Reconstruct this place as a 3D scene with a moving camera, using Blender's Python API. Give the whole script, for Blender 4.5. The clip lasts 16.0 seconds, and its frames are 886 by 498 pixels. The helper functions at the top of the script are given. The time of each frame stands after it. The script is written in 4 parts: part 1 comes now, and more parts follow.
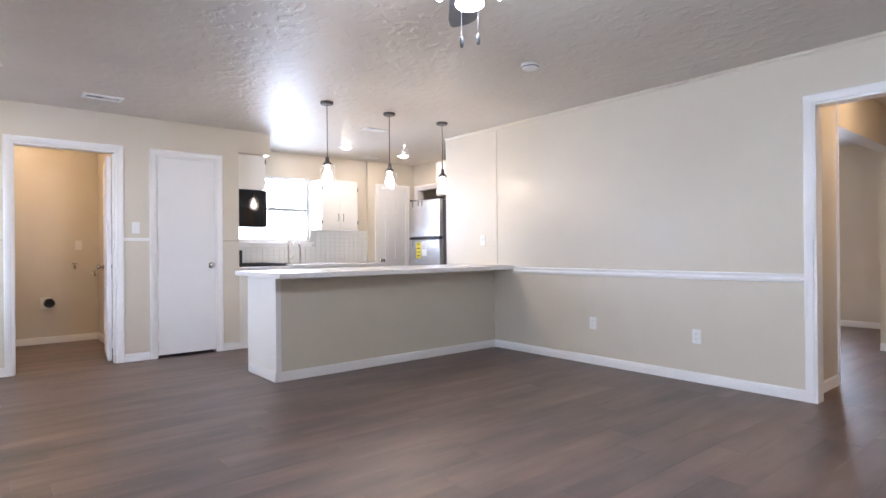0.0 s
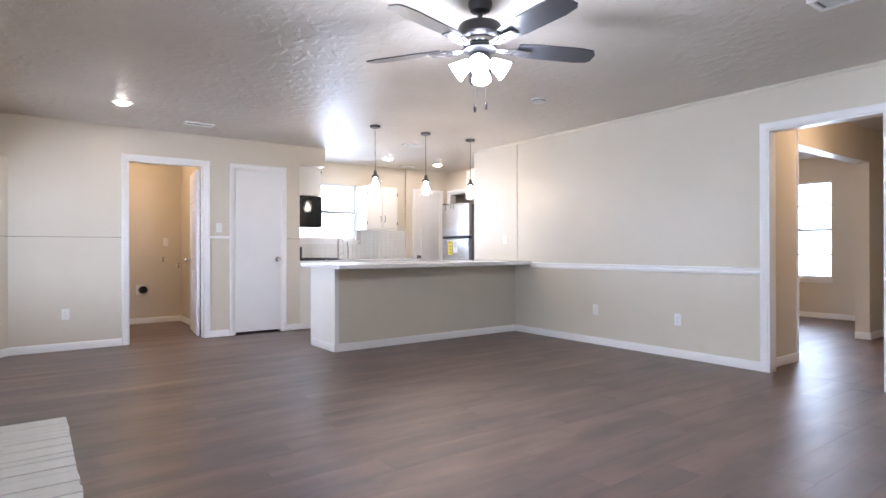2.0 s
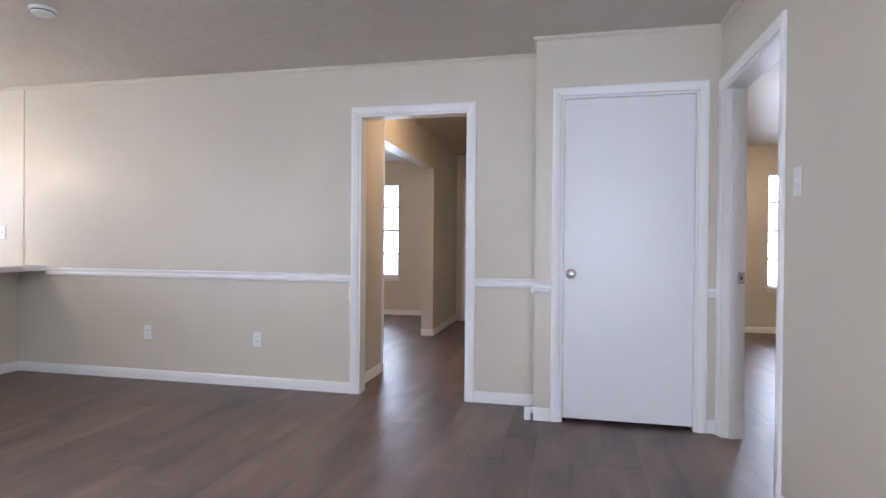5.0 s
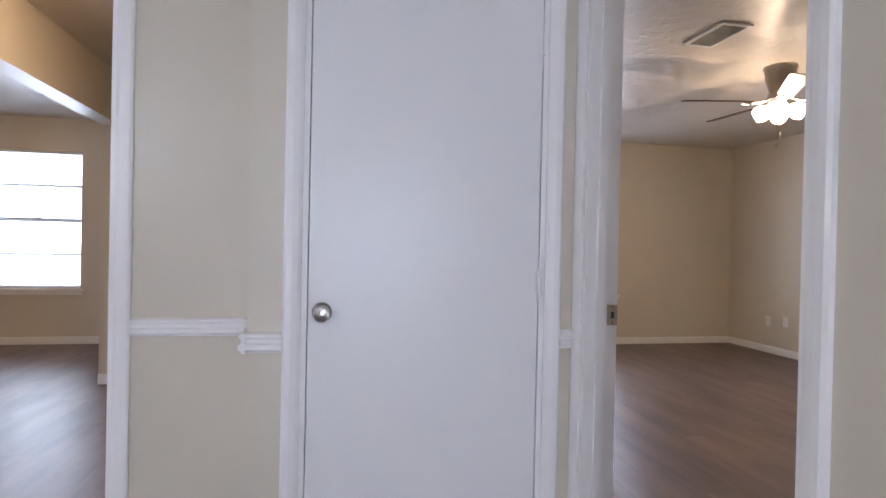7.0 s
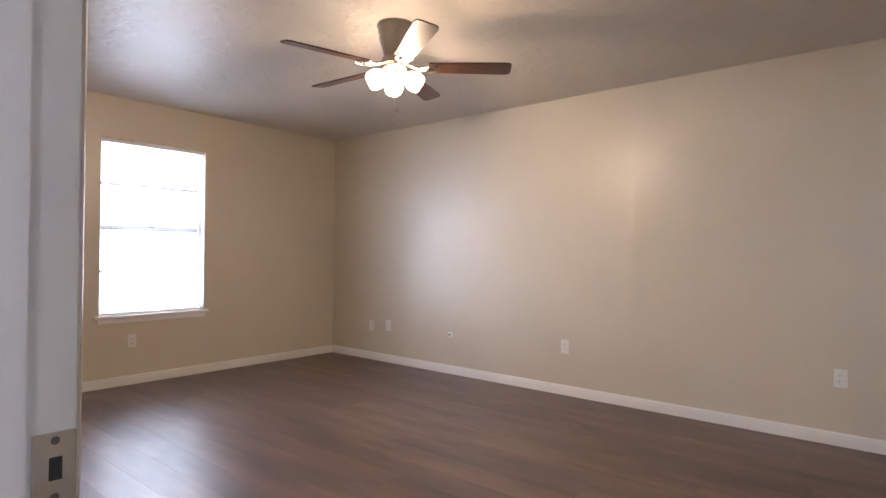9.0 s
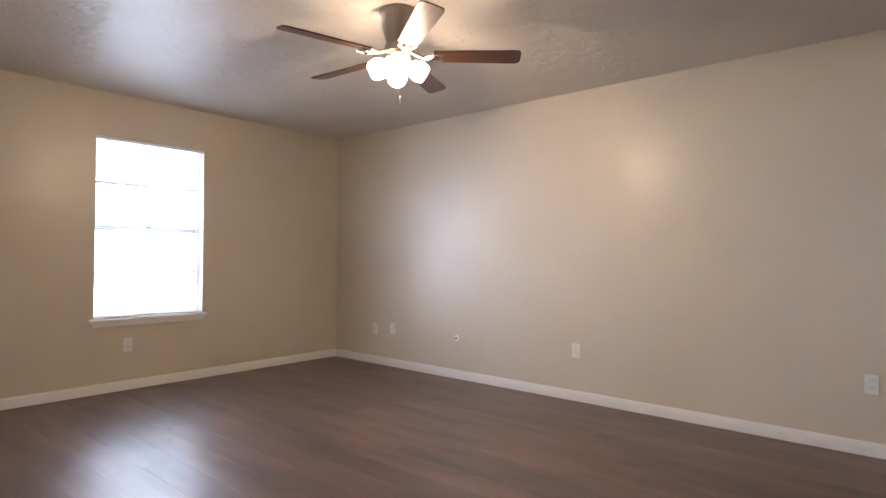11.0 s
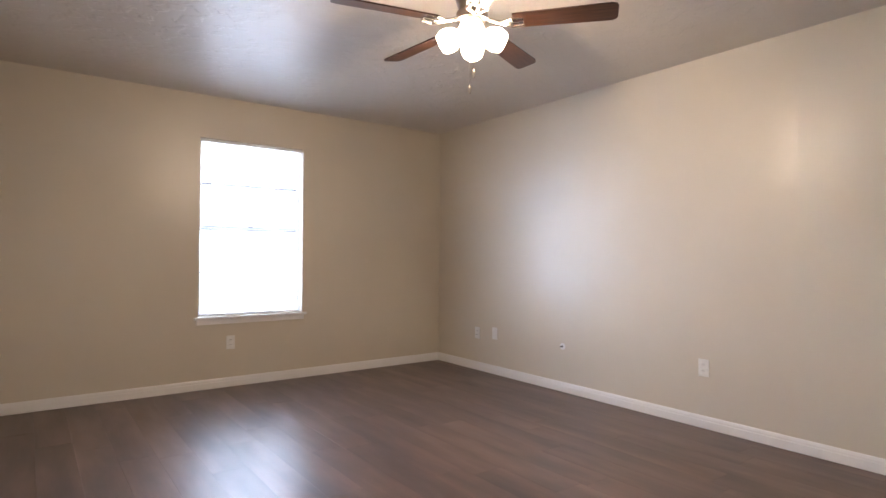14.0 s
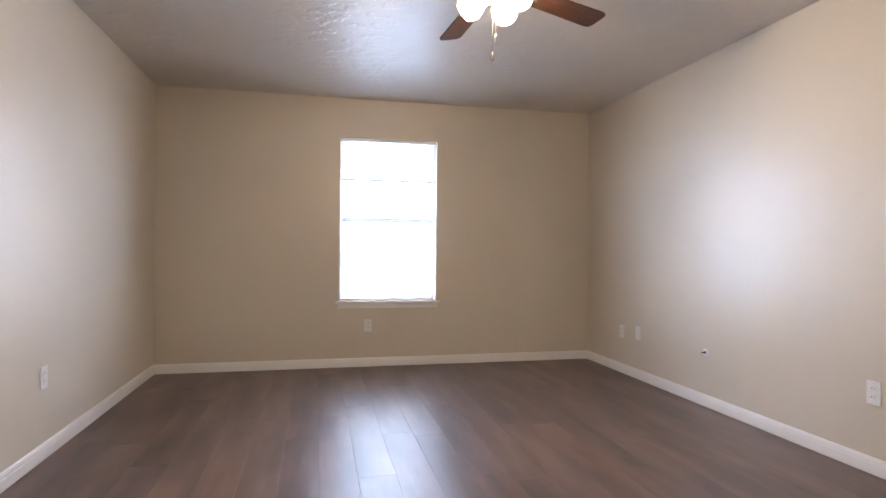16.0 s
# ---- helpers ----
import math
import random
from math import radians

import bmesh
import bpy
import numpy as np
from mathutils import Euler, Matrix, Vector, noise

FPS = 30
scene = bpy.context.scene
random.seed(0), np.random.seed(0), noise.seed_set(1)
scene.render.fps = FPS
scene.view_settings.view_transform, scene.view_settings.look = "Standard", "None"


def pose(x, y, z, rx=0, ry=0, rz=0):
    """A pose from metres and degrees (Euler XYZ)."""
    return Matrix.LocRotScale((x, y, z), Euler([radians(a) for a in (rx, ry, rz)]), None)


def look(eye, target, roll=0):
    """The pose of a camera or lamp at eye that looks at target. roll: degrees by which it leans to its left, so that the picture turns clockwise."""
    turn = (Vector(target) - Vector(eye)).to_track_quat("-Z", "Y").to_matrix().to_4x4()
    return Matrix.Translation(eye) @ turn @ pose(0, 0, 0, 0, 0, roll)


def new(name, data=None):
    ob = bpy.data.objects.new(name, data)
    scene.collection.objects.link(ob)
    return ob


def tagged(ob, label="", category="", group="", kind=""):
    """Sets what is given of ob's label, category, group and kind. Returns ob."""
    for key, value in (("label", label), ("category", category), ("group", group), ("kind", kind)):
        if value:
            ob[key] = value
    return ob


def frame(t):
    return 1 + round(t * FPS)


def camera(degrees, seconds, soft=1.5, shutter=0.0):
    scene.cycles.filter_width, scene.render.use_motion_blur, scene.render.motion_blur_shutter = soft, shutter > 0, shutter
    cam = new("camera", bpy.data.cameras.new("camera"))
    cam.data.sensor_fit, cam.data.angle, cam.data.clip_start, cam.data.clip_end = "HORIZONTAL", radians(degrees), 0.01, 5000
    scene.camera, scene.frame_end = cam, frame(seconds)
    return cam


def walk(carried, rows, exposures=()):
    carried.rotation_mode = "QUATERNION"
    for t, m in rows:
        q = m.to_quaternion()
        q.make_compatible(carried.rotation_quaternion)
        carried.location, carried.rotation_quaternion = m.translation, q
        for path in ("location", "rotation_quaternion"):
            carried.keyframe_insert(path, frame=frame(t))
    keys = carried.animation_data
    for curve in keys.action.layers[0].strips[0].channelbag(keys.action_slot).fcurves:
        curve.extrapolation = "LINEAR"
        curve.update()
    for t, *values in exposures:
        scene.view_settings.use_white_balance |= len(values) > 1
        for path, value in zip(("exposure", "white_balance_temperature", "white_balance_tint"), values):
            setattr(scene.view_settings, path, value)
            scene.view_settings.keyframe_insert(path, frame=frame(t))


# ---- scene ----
cam = camera(76.61, 16.0)
PATH = [
    (0, (-0.441, -1.354, 1.083), (0.841, 0.182, 1.086), -0.51),
    (0.5, (-0.664, -1.724, 1.098), (0.477, -0.081, 1.103), -0.41),
    (1, (-0.854, -1.971, 1.084), (0.252, -0.305, 1.091), -0.28),
    (1.5, (-1.0, -2.131, 1.079), (0.127, -0.478, 1.082), -0.20),
    (2, (-1.065, -2.238, 1.06), (0.12, -0.627, 1.061), -0.16),
    (2.5, (-1.106, -2.27, 1.064), (0.151, -0.715, 1.059), -0.03),
    (3, (-1.068, -2.236, 1.061), (0.288, -0.766, 1.051), 0.03),
    (3.5, (-0.971, -2.094, 1.046), (0.515, -0.755, 1.036), 0.24),
    (4, (-0.779, -1.895, 1.042), (0.896, -0.802, 1.032), 0.42),
    (4.5, (-0.375, -1.744, 1.03), (1.466, -0.964, 1.039), 0.73),
    (5, (0.069, -1.539, 1.114), (2.022, -1.106, 1.1), 0.51),
    (5.2, (0.223, -1.516, 1.138), (2.198, -1.196, 1.122), 0.63),
    (7.3, (2.135, -1.633, 1.164), (4.054, -2.199, 1.16), 0.99),
    (7.5, (2.299, -1.69, 1.147), (4.169, -2.398, 1.153), 0.78),
    (8, (2.632, -1.894, 1.14), (4.311, -2.98, 1.153), 0.60),
    (8.5, (2.854, -2.137, 1.137), (4.344, -3.472, 1.151), 0.69),
    (9, (2.99, -2.348, 1.147), (4.27, -3.885, 1.164), 0.58),
    (9.2, (3.054, -2.356, 1.127), (4.255, -3.956, 1.151), 0.44),
    (11.3, (3.104, -2.501, 1.122), (4.45, -3.981, 1.152), 0.50),
    (11.5, (3.101, -2.515, 1.126), (4.487, -3.957, 1.154), 0.53),
    (12, (3.092, -2.538, 1.118), (4.539, -3.918, 1.149), 0.53),
    (12.5, (3.09, -2.551, 1.117), (4.572, -3.893, 1.145), 0.51),
    (13, (3.128, -2.558, 1.103), (4.621, -3.888, 1.138), 0.56),
    (13.5, (3.208, -2.731, 1.123), (4.772, -3.978, 1.153), 0.48),
    (14, (3.218, -2.951, 1.115), (4.825, -4.142, 1.141), 0.39),
    (14.5, (3.172, -3.262, 1.102), (4.904, -4.262, 1.124), 0.38),
    (15, (3.108, -3.565, 1.095), (4.925, -4.401, 1.108), 0.39),
    (15.5, (3.043, -3.756, 1.083), (4.911, -4.47, 1.091), 0.44),
    (16, (2.965, -3.88, 1.072), (4.916, -4.32, 1.075), 0.50),
]

walk(cam, [(t, look(eye, target, roll)) for t, eye, target, roll in PATH],
     exposures=[(0, 1.02, 6080, 20), (3.5, 1.04, 6080, 20), (4.5, 0.84, 6120, 21), (5.2, 0.80, 6220, 21), (7.3, 0.62, 6350, 22), (8.5, 0.66, 6500, 24), (9.2, 0.82, 6350, 22), (11.3, 0.80, 6300, 21), (13, 0.90, 6220, 21), (14.5, 0.95, 6050, 20), (16, 0.99, 5950, 20)])

# ---- world and light ----
H = 2.44
world = bpy.data.worlds.new("sky")
scene.world = world
world.use_nodes = True
wn = world.node_tree
sky = wn.nodes.new("ShaderNodeTexSky")
sky.sky_type, sky.sun_disc = "NISHITA", False
sky.sun_elevation, sky.sun_rotation = radians(55), radians(200)
wn.nodes["Background"].inputs["Strength"].default_value = 0.1
wn.links.new(sky.outputs["Color"], wn.nodes["Background"].inputs["Color"])
sun = new("sun", bpy.data.lights.new("sun", "SUN"))
sun.data.energy, sun.data.angle, sun.data.color = 1.2, radians(12), (1, 0.96, 0.9)
sun.matrix_world = look((0, 0, 20), (-5 * math.sin(radians(200)), -5 * math.cos(radians(200)), 20 - 7.1))


def lamp_light(name, place, power, color, radius):
    """The light of a lamp's bulbs."""
    lamp = bpy.data.lights.new(name, "POINT")
    lamp.energy, lamp.color, lamp.shadow_soft_size = power, color, radius
    ob = new(name, lamp)
    ob.location = place
    return ob


lamp_light("living_fan_light", (0.965, 0.165, 1.97), 22, (0.83, 0.93, 1.0), 0.13)
lamp_light("bedroom_fan_light", (5.235, -4.606, 2.112), 36, (1.0, 0.77, 0.49), 0.014)


def sky_lamp(name, m, width, height, power):
    """Daylight that falls through a window's opening."""
    lamp = bpy.data.lights.new(name, "AREA")
    lamp.shape, lamp.size, lamp.size_y, lamp.energy, lamp.color = "RECTANGLE", width, height, power, (0.71, 0.85, 1.0)
    ob = new(name, lamp)
    ob.matrix_world = m
    return ob


# ---- materials ----
def nodes_of(name, color=(0.8, 0.8, 0.8), rough=0.5, metal=0.0):
    m = bpy.data.materials.new(name)
    m.use_nodes = True
    b = m.node_tree.nodes["Principled BSDF"]
    b.inputs["Base Color"].default_value = (*color, 1)
    b.inputs["Roughness"].default_value, b.inputs["Metallic"].default_value = rough, metal
    return m, m.node_tree, b


def add_noise(tree, scale, detail=4, stretch=(1, 1, 1), space="Object", offset=None):
    co = tree.nodes.new("ShaderNodeTexCoord")
    mp = tree.nodes.new("ShaderNodeMapping")
    mp.inputs["Scale"].default_value = stretch
    n = tree.nodes.new("ShaderNodeTexNoise")
    n.inputs["Scale"].default_value, n.inputs["Detail"].default_value = scale, detail
    src = co.outputs[space]
    if offset is not None:
        ad = tree.nodes.new("ShaderNodeVectorMath")
        tree.links.new(src, ad.inputs[0])
        tree.links.new(offset, ad.inputs[1])
        src = ad.outputs[0]
    tree.links.new(src, mp.inputs["Vector"])
    tree.links.new(mp.outputs["Vector"], n.inputs["Vector"])
    return n.outputs["Fac"]


def ramp(tree, fac, stops):
    r = tree.nodes.new("ShaderNodeValToRGB")
    while len(r.color_ramp.elements) < len(stops):
        r.color_ramp.elements.new(0.5)
    for e, (p, c) in zip(r.color_ramp.elements, stops):
        e.position, e.color = p, (*c, 1)
    tree.links.new(fac, r.inputs["Fac"])
    return r.outputs["Color"]


def bump(tree, bsdf, fac, strength, distance):
    b = tree.nodes.new("ShaderNodeBump")
    b.inputs["Strength"].default_value, b.inputs["Distance"].default_value = strength, distance
    tree.links.new(fac, b.inputs["Height"])
    tree.links.new(b.outputs["Normal"], bsdf.inputs["Normal"])


def mixed(tree, a, b, mode="MULTIPLY", fac=1.0):
    m = tree.nodes.new("ShaderNodeMix")
    m.data_type, m.blend_type = "RGBA", mode
    m.inputs[0].default_value = fac
    tree.links.new(a, m.inputs[6])
    tree.links.new(b, m.inputs[7])
    return m.outputs[2]


def painted(name, color, rough, grain=180, relief=0.0006, blotch=0.04, stretch=(1, 1, 1), space="Object", strength=0.25):
    """Rolled or brushed paint: a faint large unevenness and a fine grain."""
    m, t, b = nodes_of(name, color, rough)
    big = add_noise(t, 1.3, 3, space=space)
    lo, hi = [c * (1 - blotch) for c in color], [min(1, c * (1 + blotch)) for c in color]
    t.links.new(ramp(t, big, [(0.3, lo), (0.7, hi)]), b.inputs["Base Color"])
    fine = add_noise(t, grain, 3, stretch, space)
    rr = t.nodes.new("ShaderNodeMapRange")
    rr.inputs["To Min"].default_value, rr.inputs["To Max"].default_value = rough * 0.85, rough * 1.15
    t.links.new(big, rr.inputs["Value"])
    t.links.new(rr.outputs["Result"], b.inputs["Roughness"])
    bump(t, b, fine, strength, relief)
    return m


def plain(name, color, rough=0.5, metal=0.0, grain=90, relief=0.0003):
    m, t, b = nodes_of(name, color, rough, metal)
    f = add_noise(t, grain, 3)
    lo, hi = [c * 0.93 for c in color], [min(1, c * 1.05) for c in color]
    t.links.new(ramp(t, f, [(0.3, lo), (0.7, hi)]), b.inputs["Base Color"])
    bump(t, b, f, 0.15, relief)
    return m


def glowing(name, color, strength):
    m, t, b = nodes_of(name, (0.9, 0.9, 0.88), 0.3)
    b.inputs["Emission Color"].default_value = (*color, 1)
    b.inputs["Emission Strength"].default_value = strength
    return m


def glass(name, tint=(1, 1, 1), rough=0.0, ior=1.45):
    m, t, b = nodes_of(name, tint, rough)
    b.inputs["Transmission Weight"].default_value, b.inputs["IOR"].default_value = 1.0, ior
    return m


def lit_glass(name, color, strength, clear):
    """Thin frosted glass round a bulb: part of the light comes through unbent."""
    m, t, b = nodes_of(name, (0.9, 0.9, 0.88), 0.3)
    b.inputs["Emission Color"].default_value = (*color, 1)
    b.inputs["Emission Strength"].default_value = strength
    through_it, mix = t.nodes.new("ShaderNodeBsdfTransparent"), t.nodes.new("ShaderNodeMixShader")
    mix.inputs[0].default_value = clear
    t.links.new(b.outputs[0], mix.inputs[1])
    t.links.new(through_it.outputs[0], mix.inputs[2])
    t.links.new(mix.outputs[0], t.nodes["Material Output"].inputs["Surface"])
    return m


def thin_glass(name):
    """Clear glass too thin to bend light, with a faint gloss."""
    m, t, b = nodes_of(name, (1, 1, 1), 0.03)
    b.inputs["Metallic"].default_value = 1.0
    clear, mix = t.nodes.new("ShaderNodeBsdfTransparent"), t.nodes.new("ShaderNodeMixShader")
    mix.inputs[0].default_value = 0.09
    t.links.new(clear.outputs[0], mix.inputs[1])
    t.links.new(b.outputs[0], mix.inputs[2])
    t.links.new(mix.outputs[0], t.nodes["Material Output"].inputs["Surface"])
    return m


WALL = painted("wall_paint", (0.65, 0.592, 0.495), 0.34, 200, 0.0008, 0.03, (0.3, 0.3, 1), strength=0.35)
WALL.node_tree.nodes["Principled BSDF"].inputs["Specular IOR Level"].default_value = 0.58
TRIM = painted("trim_paint", (0.85, 0.84, 0.83), 0.32, 120, 0.0004, 0.02)
DOOR = painted("door_paint", (0.80, 0.80, 0.80), 0.34, 90, 0.0005, 0.02, (1, 1, 0.2))
CABINET = painted("cabinet_paint", (0.82, 0.80, 0.75), 0.35, 120, 0.0003, 0.02)
QUARTZ = plain("quartz", (0.80, 0.79, 0.77), 0.18, 0, 60, 0.0001)
PLATE = plain("white_plastic", (0.82, 0.82, 0.80), 0.35)
SLOT = plain("dark_slot", (0.03, 0.03, 0.03), 0.6)
CHROME = plain("satin_nickel", (0.62, 0.60, 0.57), 0.22, 1.0)
NICKEL = plain("brushed_nickel", (0.45, 0.40, 0.34), 0.28, 1.0)
IRON = plain("dark_bronze", (0.035, 0.034, 0.036), 0.35, 0.6)
PEWTER = plain("pewter", (0.16, 0.15, 0.15), 0.4, 0.8)
BLACK = plain("black_gloss", (0.008, 0.008, 0.01), 0.06)
BLACK_MATT = plain("black_enamel", (0.015, 0.015, 0.016), 0.3)
STEEL = plain("stainless_steel", (0.60, 0.61, 0.63), 0.24, 1.0)
GREYSIDE = plain("grey_fridge_side", (0.16, 0.16, 0.17), 0.4)
BLADE_DARK = plain("dark_blade", (0.05, 0.05, 0.056), 0.3, 0, 40, 0.0003)
BLIND = plain("blind_vinyl", (0.85, 0.86, 0.86), 0.4)
# Glazing bars carry their backlit shade in a grey base colour.
BAR = plain("backlit_bar", (0.52, 0.53, 0.55), 0.5)
PANE = glass("window_glass")
JAR = thin_glass("clear_glass")
TAPE = plain("blue_tape", (0.18, 0.28, 0.42), 0.6)
YELLOW = plain("yellow_paper", (0.85, 0.70, 0.06), 0.6)
PAPER = plain("white_paper", (0.8, 0.8, 0.8), 0.6)
INK = plain("ink", (0.05, 0.05, 0.05), 0.6)
BRASS = plain("old_brass", (0.42, 0.32, 0.14), 0.3, 1.0)
GLOW_COOL = glowing("cool_shade_glass", (0.84, 0.92, 1.0), 38)
GLOW_WARM = lit_glass("warm_shade_glass", (1.0, 0.79, 0.52), 40, 0.85)
GLOW_BULB = glowing("bulb", (1.0, 0.84, 0.62), 42)
GLOW_DOME = glowing("dome_glass", (1.0, 0.72, 0.42), 40)
GLOW_CAN = glowing("can_lens", (1.0, 0.86, 0.68), 135)


def ceiling_material():
    """Trowelled, knocked-down plaster under semi-gloss paint."""
    m, t, b = nodes_of("ceiling_plaster", (0.60, 0.56, 0.50), 0.42)
    big = add_noise(t, 0.9, 3)
    t.links.new(ramp(t, big, [(0.3, (0.58, 0.53, 0.47)), (0.7, (0.65, 0.60, 0.54))]), b.inputs["Base Color"])
    n = add_noise(t, 13, 6, (1, 0.75, 1))
    r = ramp(t, n, [(0.50, (0, 0, 0)), (0.585, (0.8, 0.8, 0.8)), (0.75, (1, 1, 1))])
    bump(t, b, r, 0.42, 0.006)
    return m


CEIL = ceiling_material()


def floor_material(name, each):
    """Dark walnut vinyl plank: streaks along the board, a tone of its own for each."""
    m, t, b = nodes_of(name, (0.1, 0.07, 0.05), 0.34)
    info = t.nodes.new(each)
    own = info.outputs["Random" if each == "ShaderNodeObjectInfo" else "Random Per Island"]
    mul = t.nodes.new("ShaderNodeMath")
    mul.operation = "MULTIPLY"
    mul.inputs[1].default_value = 37.0
    t.links.new(own, mul.inputs[0])
    comb = t.nodes.new("ShaderNodeCombineXYZ")
    for i in range(3):
        t.links.new(mul.outputs[0], comb.inputs[i])
    streak = add_noise(t, 2.6, 5, (0.5, 2.4, 1), "Object", comb.outputs[0])
    grain = add_noise(t, 60, 4, (0.06, 3, 1), "Object", comb.outputs[0])
    base = ramp(t, streak, [(0.22, (0.090, 0.064, 0.060)), (0.42, (0.132, 0.093, 0.083)), (0.56, (0.162, 0.113, 0.099)), (0.78, (0.215, 0.153, 0.132))])
    tone = ramp(t, own, [(0.0, (0.91, 0.92, 0.95)), (1.0, (1.09, 1.06, 1.03))])
    fine = ramp(t, grain, [(0.3, (0.86, 0.86, 0.86)), (0.7, (1.07, 1.07, 1.07))])
    cloud_noise = t.nodes.new("ShaderNodeTexNoise")
    cloud_noise.inputs["Scale"].default_value, cloud_noise.inputs["Detail"].default_value = 2.2, 5
    stretch = t.nodes.new("ShaderNodeMapping")
    stretch.inputs["Scale"].default_value = (0.5, 1.6, 1)
    t.links.new(t.nodes.new("ShaderNodeNewGeometry").outputs["Position"], stretch.inputs["Vector"])
    t.links.new(stretch.outputs["Vector"], cloud_noise.inputs["Vector"])
    cloud = ramp(t, cloud_noise.outputs["Fac"], [(0.34, (0.74, 0.76, 0.82)), (0.66, (1.2, 1.17, 1.11))])
    t.links.new(mixed(t, mixed(t, mixed(t, base, tone), fine), cloud), b.inputs["Base Color"])
    rr = t.nodes.new("ShaderNodeMapRange")
    rr.inputs["To Min"].default_value, rr.inputs["To Max"].default_value = 0.30, 0.46
    t.links.new(grain, rr.inputs["Value"])
    t.links.new(rr.outputs["Result"], b.inputs["Roughness"])
    bump(t, b, grain, 0.25, 0.0006)
    return m


PLANK = floor_material("walnut_plank", "ShaderNodeObjectInfo")
PLANK_FAR = floor_material("walnut_plank_joined", "ShaderNodeNewGeometry")


def wood_material(name, dark, light):
    m, t, b = nodes_of(name, light, 0.35)
    g = add_noise(t, 14, 5, (0.5, 7, 7))
    t.links.new(ramp(t, g, [(0.3, dark), (0.7, light)]), b.inputs["Base Color"])
    bump(t, b, g, 0.1, 0.0004)
    return m


WALNUT = wood_material("walnut_blade", (0.045, 0.019, 0.012), (0.100, 0.045, 0.028))


def brick_paint():
    m, t, b = nodes_of("painted_brick", (0.74, 0.73, 0.70), 0.5)
    n, n2 = add_noise(t, 35, 5), add_noise(t, 5, 3)
    t.links.new(ramp(t, n2, [(0.3, (0.66, 0.65, 0.62)), (0.7, (0.78, 0.77, 0.75))]), b.inputs["Base Color"])
    bump(t, b, n, 0.5, 0.003)
    return m


BRICK = brick_paint()


# ---- mesh helpers ----
def mesh_of(bm, name, mat, smooth=False):
    bmesh.ops.recalc_face_normals(bm, faces=bm.faces)
    me = bpy.data.meshes.new(name)
    bm.to_mesh(me)
    bm.free()
    me.materials.append(mat)
    if smooth:
        for p in me.polygons:
            p.use_smooth = True
        me.set_sharp_from_angle(angle=radians(40))
    return me


def part(name, bm, mat, parent, label="", smooth=False, m=None):
    ob = new(name, mesh_of(bm, name, mat, smooth))
    ob.parent = parent
    if m is not None:
        ob.matrix_local = m
    return tagged(ob, label)


def single(name, bm, mat, label, category="", kind="", m=None, smooth=False, group=""):
    ob = new(name, mesh_of(bm, name, mat, smooth))
    if m is not None:
        ob.matrix_world = m
    return tagged(ob, label, category, group, kind)


def thing(name, label, category, m=None, kind="", group=""):
    ob = new(name)
    ob.empty_display_size = 0.1
    ob.matrix_world = m if m is not None else Matrix()
    return tagged(ob, label, category, group, kind)


def B():
    return bmesh.new()


def box(bm, x0, x1, y0, y1, z0, z1, bevel=0.0):
    x0, x1 = sorted((x0, x1))
    y0, y1 = sorted((y0, y1))
    m = Matrix.Translation(((x0 + x1) / 2, (y0 + y1) / 2, (z0 + z1) / 2)) @ Matrix.Diagonal((x1 - x0, y1 - y0, z1 - z0, 1))
    geo = bmesh.ops.create_cube(bm, size=1, matrix=m)
    if bevel:
        edges = {e for v in geo["verts"] for e in v.link_edges}
        bmesh.ops.bevel(bm, geom=list(edges), offset=bevel, segments=2, affect="EDGES", profile=0.7)
    return bm


def lathe(bm, rings, segs=24, m=None):
    """Turns a profile of (radius, height) about z."""
    rows = []
    for r, z in rings:
        if r < 1e-5:
            rows.append([bm.verts.new((0, 0, z))])
        else:
            rows.append([bm.verts.new((r * math.cos(2 * math.pi * i / segs), r * math.sin(2 * math.pi * i / segs), z)) for i in range(segs)])
    for a, b in zip(rows, rows[1:]):
        for i in range(segs):
            j = (i + 1) % segs
            if len(a) == 1 and len(b) > 1:
                bm.faces.new((a[0], b[i], b[j]))
            elif len(b) == 1 and len(a) > 1:
                bm.faces.new((a[i], b[0], a[j]))
            elif len(a) > 1:
                bm.faces.new((a[i], b[i], b[j], a[j]))
    if m is not None:
        bmesh.ops.transform(bm, matrix=m, verts=[v for row in rows for v in row])
    return bm


def rod(bm, p, q, r, segs=10):
    p, q = Vector(p), Vector(q)
    d = q - p
    m = Matrix.Translation(p) @ d.to_track_quat("Z", "Y").to_matrix().to_4x4()
    return lathe(bm, [(0, 0), (r, 0), (r, d.length), (0, d.length)], segs, m)


def tube(bm, points, r, segs=8):
    for a, b in zip(points, points[1:]):
        rod(bm, a, b, r, segs)
    return bm


def run_profile(bm, p, q, profile, out):
    """A moulding from p to q on a wall: profile of (distance out of the wall, height), out: the way out of the wall."""
    p, q, out = Vector(p), Vector(q), Vector(out).normalized()
    ends = [[bm.verts.new(e + out * d + Vector((0, 0, h))) for d, h in profile] for e in (p, q)]
    n = len(profile)
    for i in range(n):
        j = (i + 1) % n
        bm.faces.new((ends[0][i], ends[0][j], ends[1][j], ends[1][i]))
    bm.faces.new(ends[0])
    bm.faces.new(list(reversed(ends[1])))
    return bm


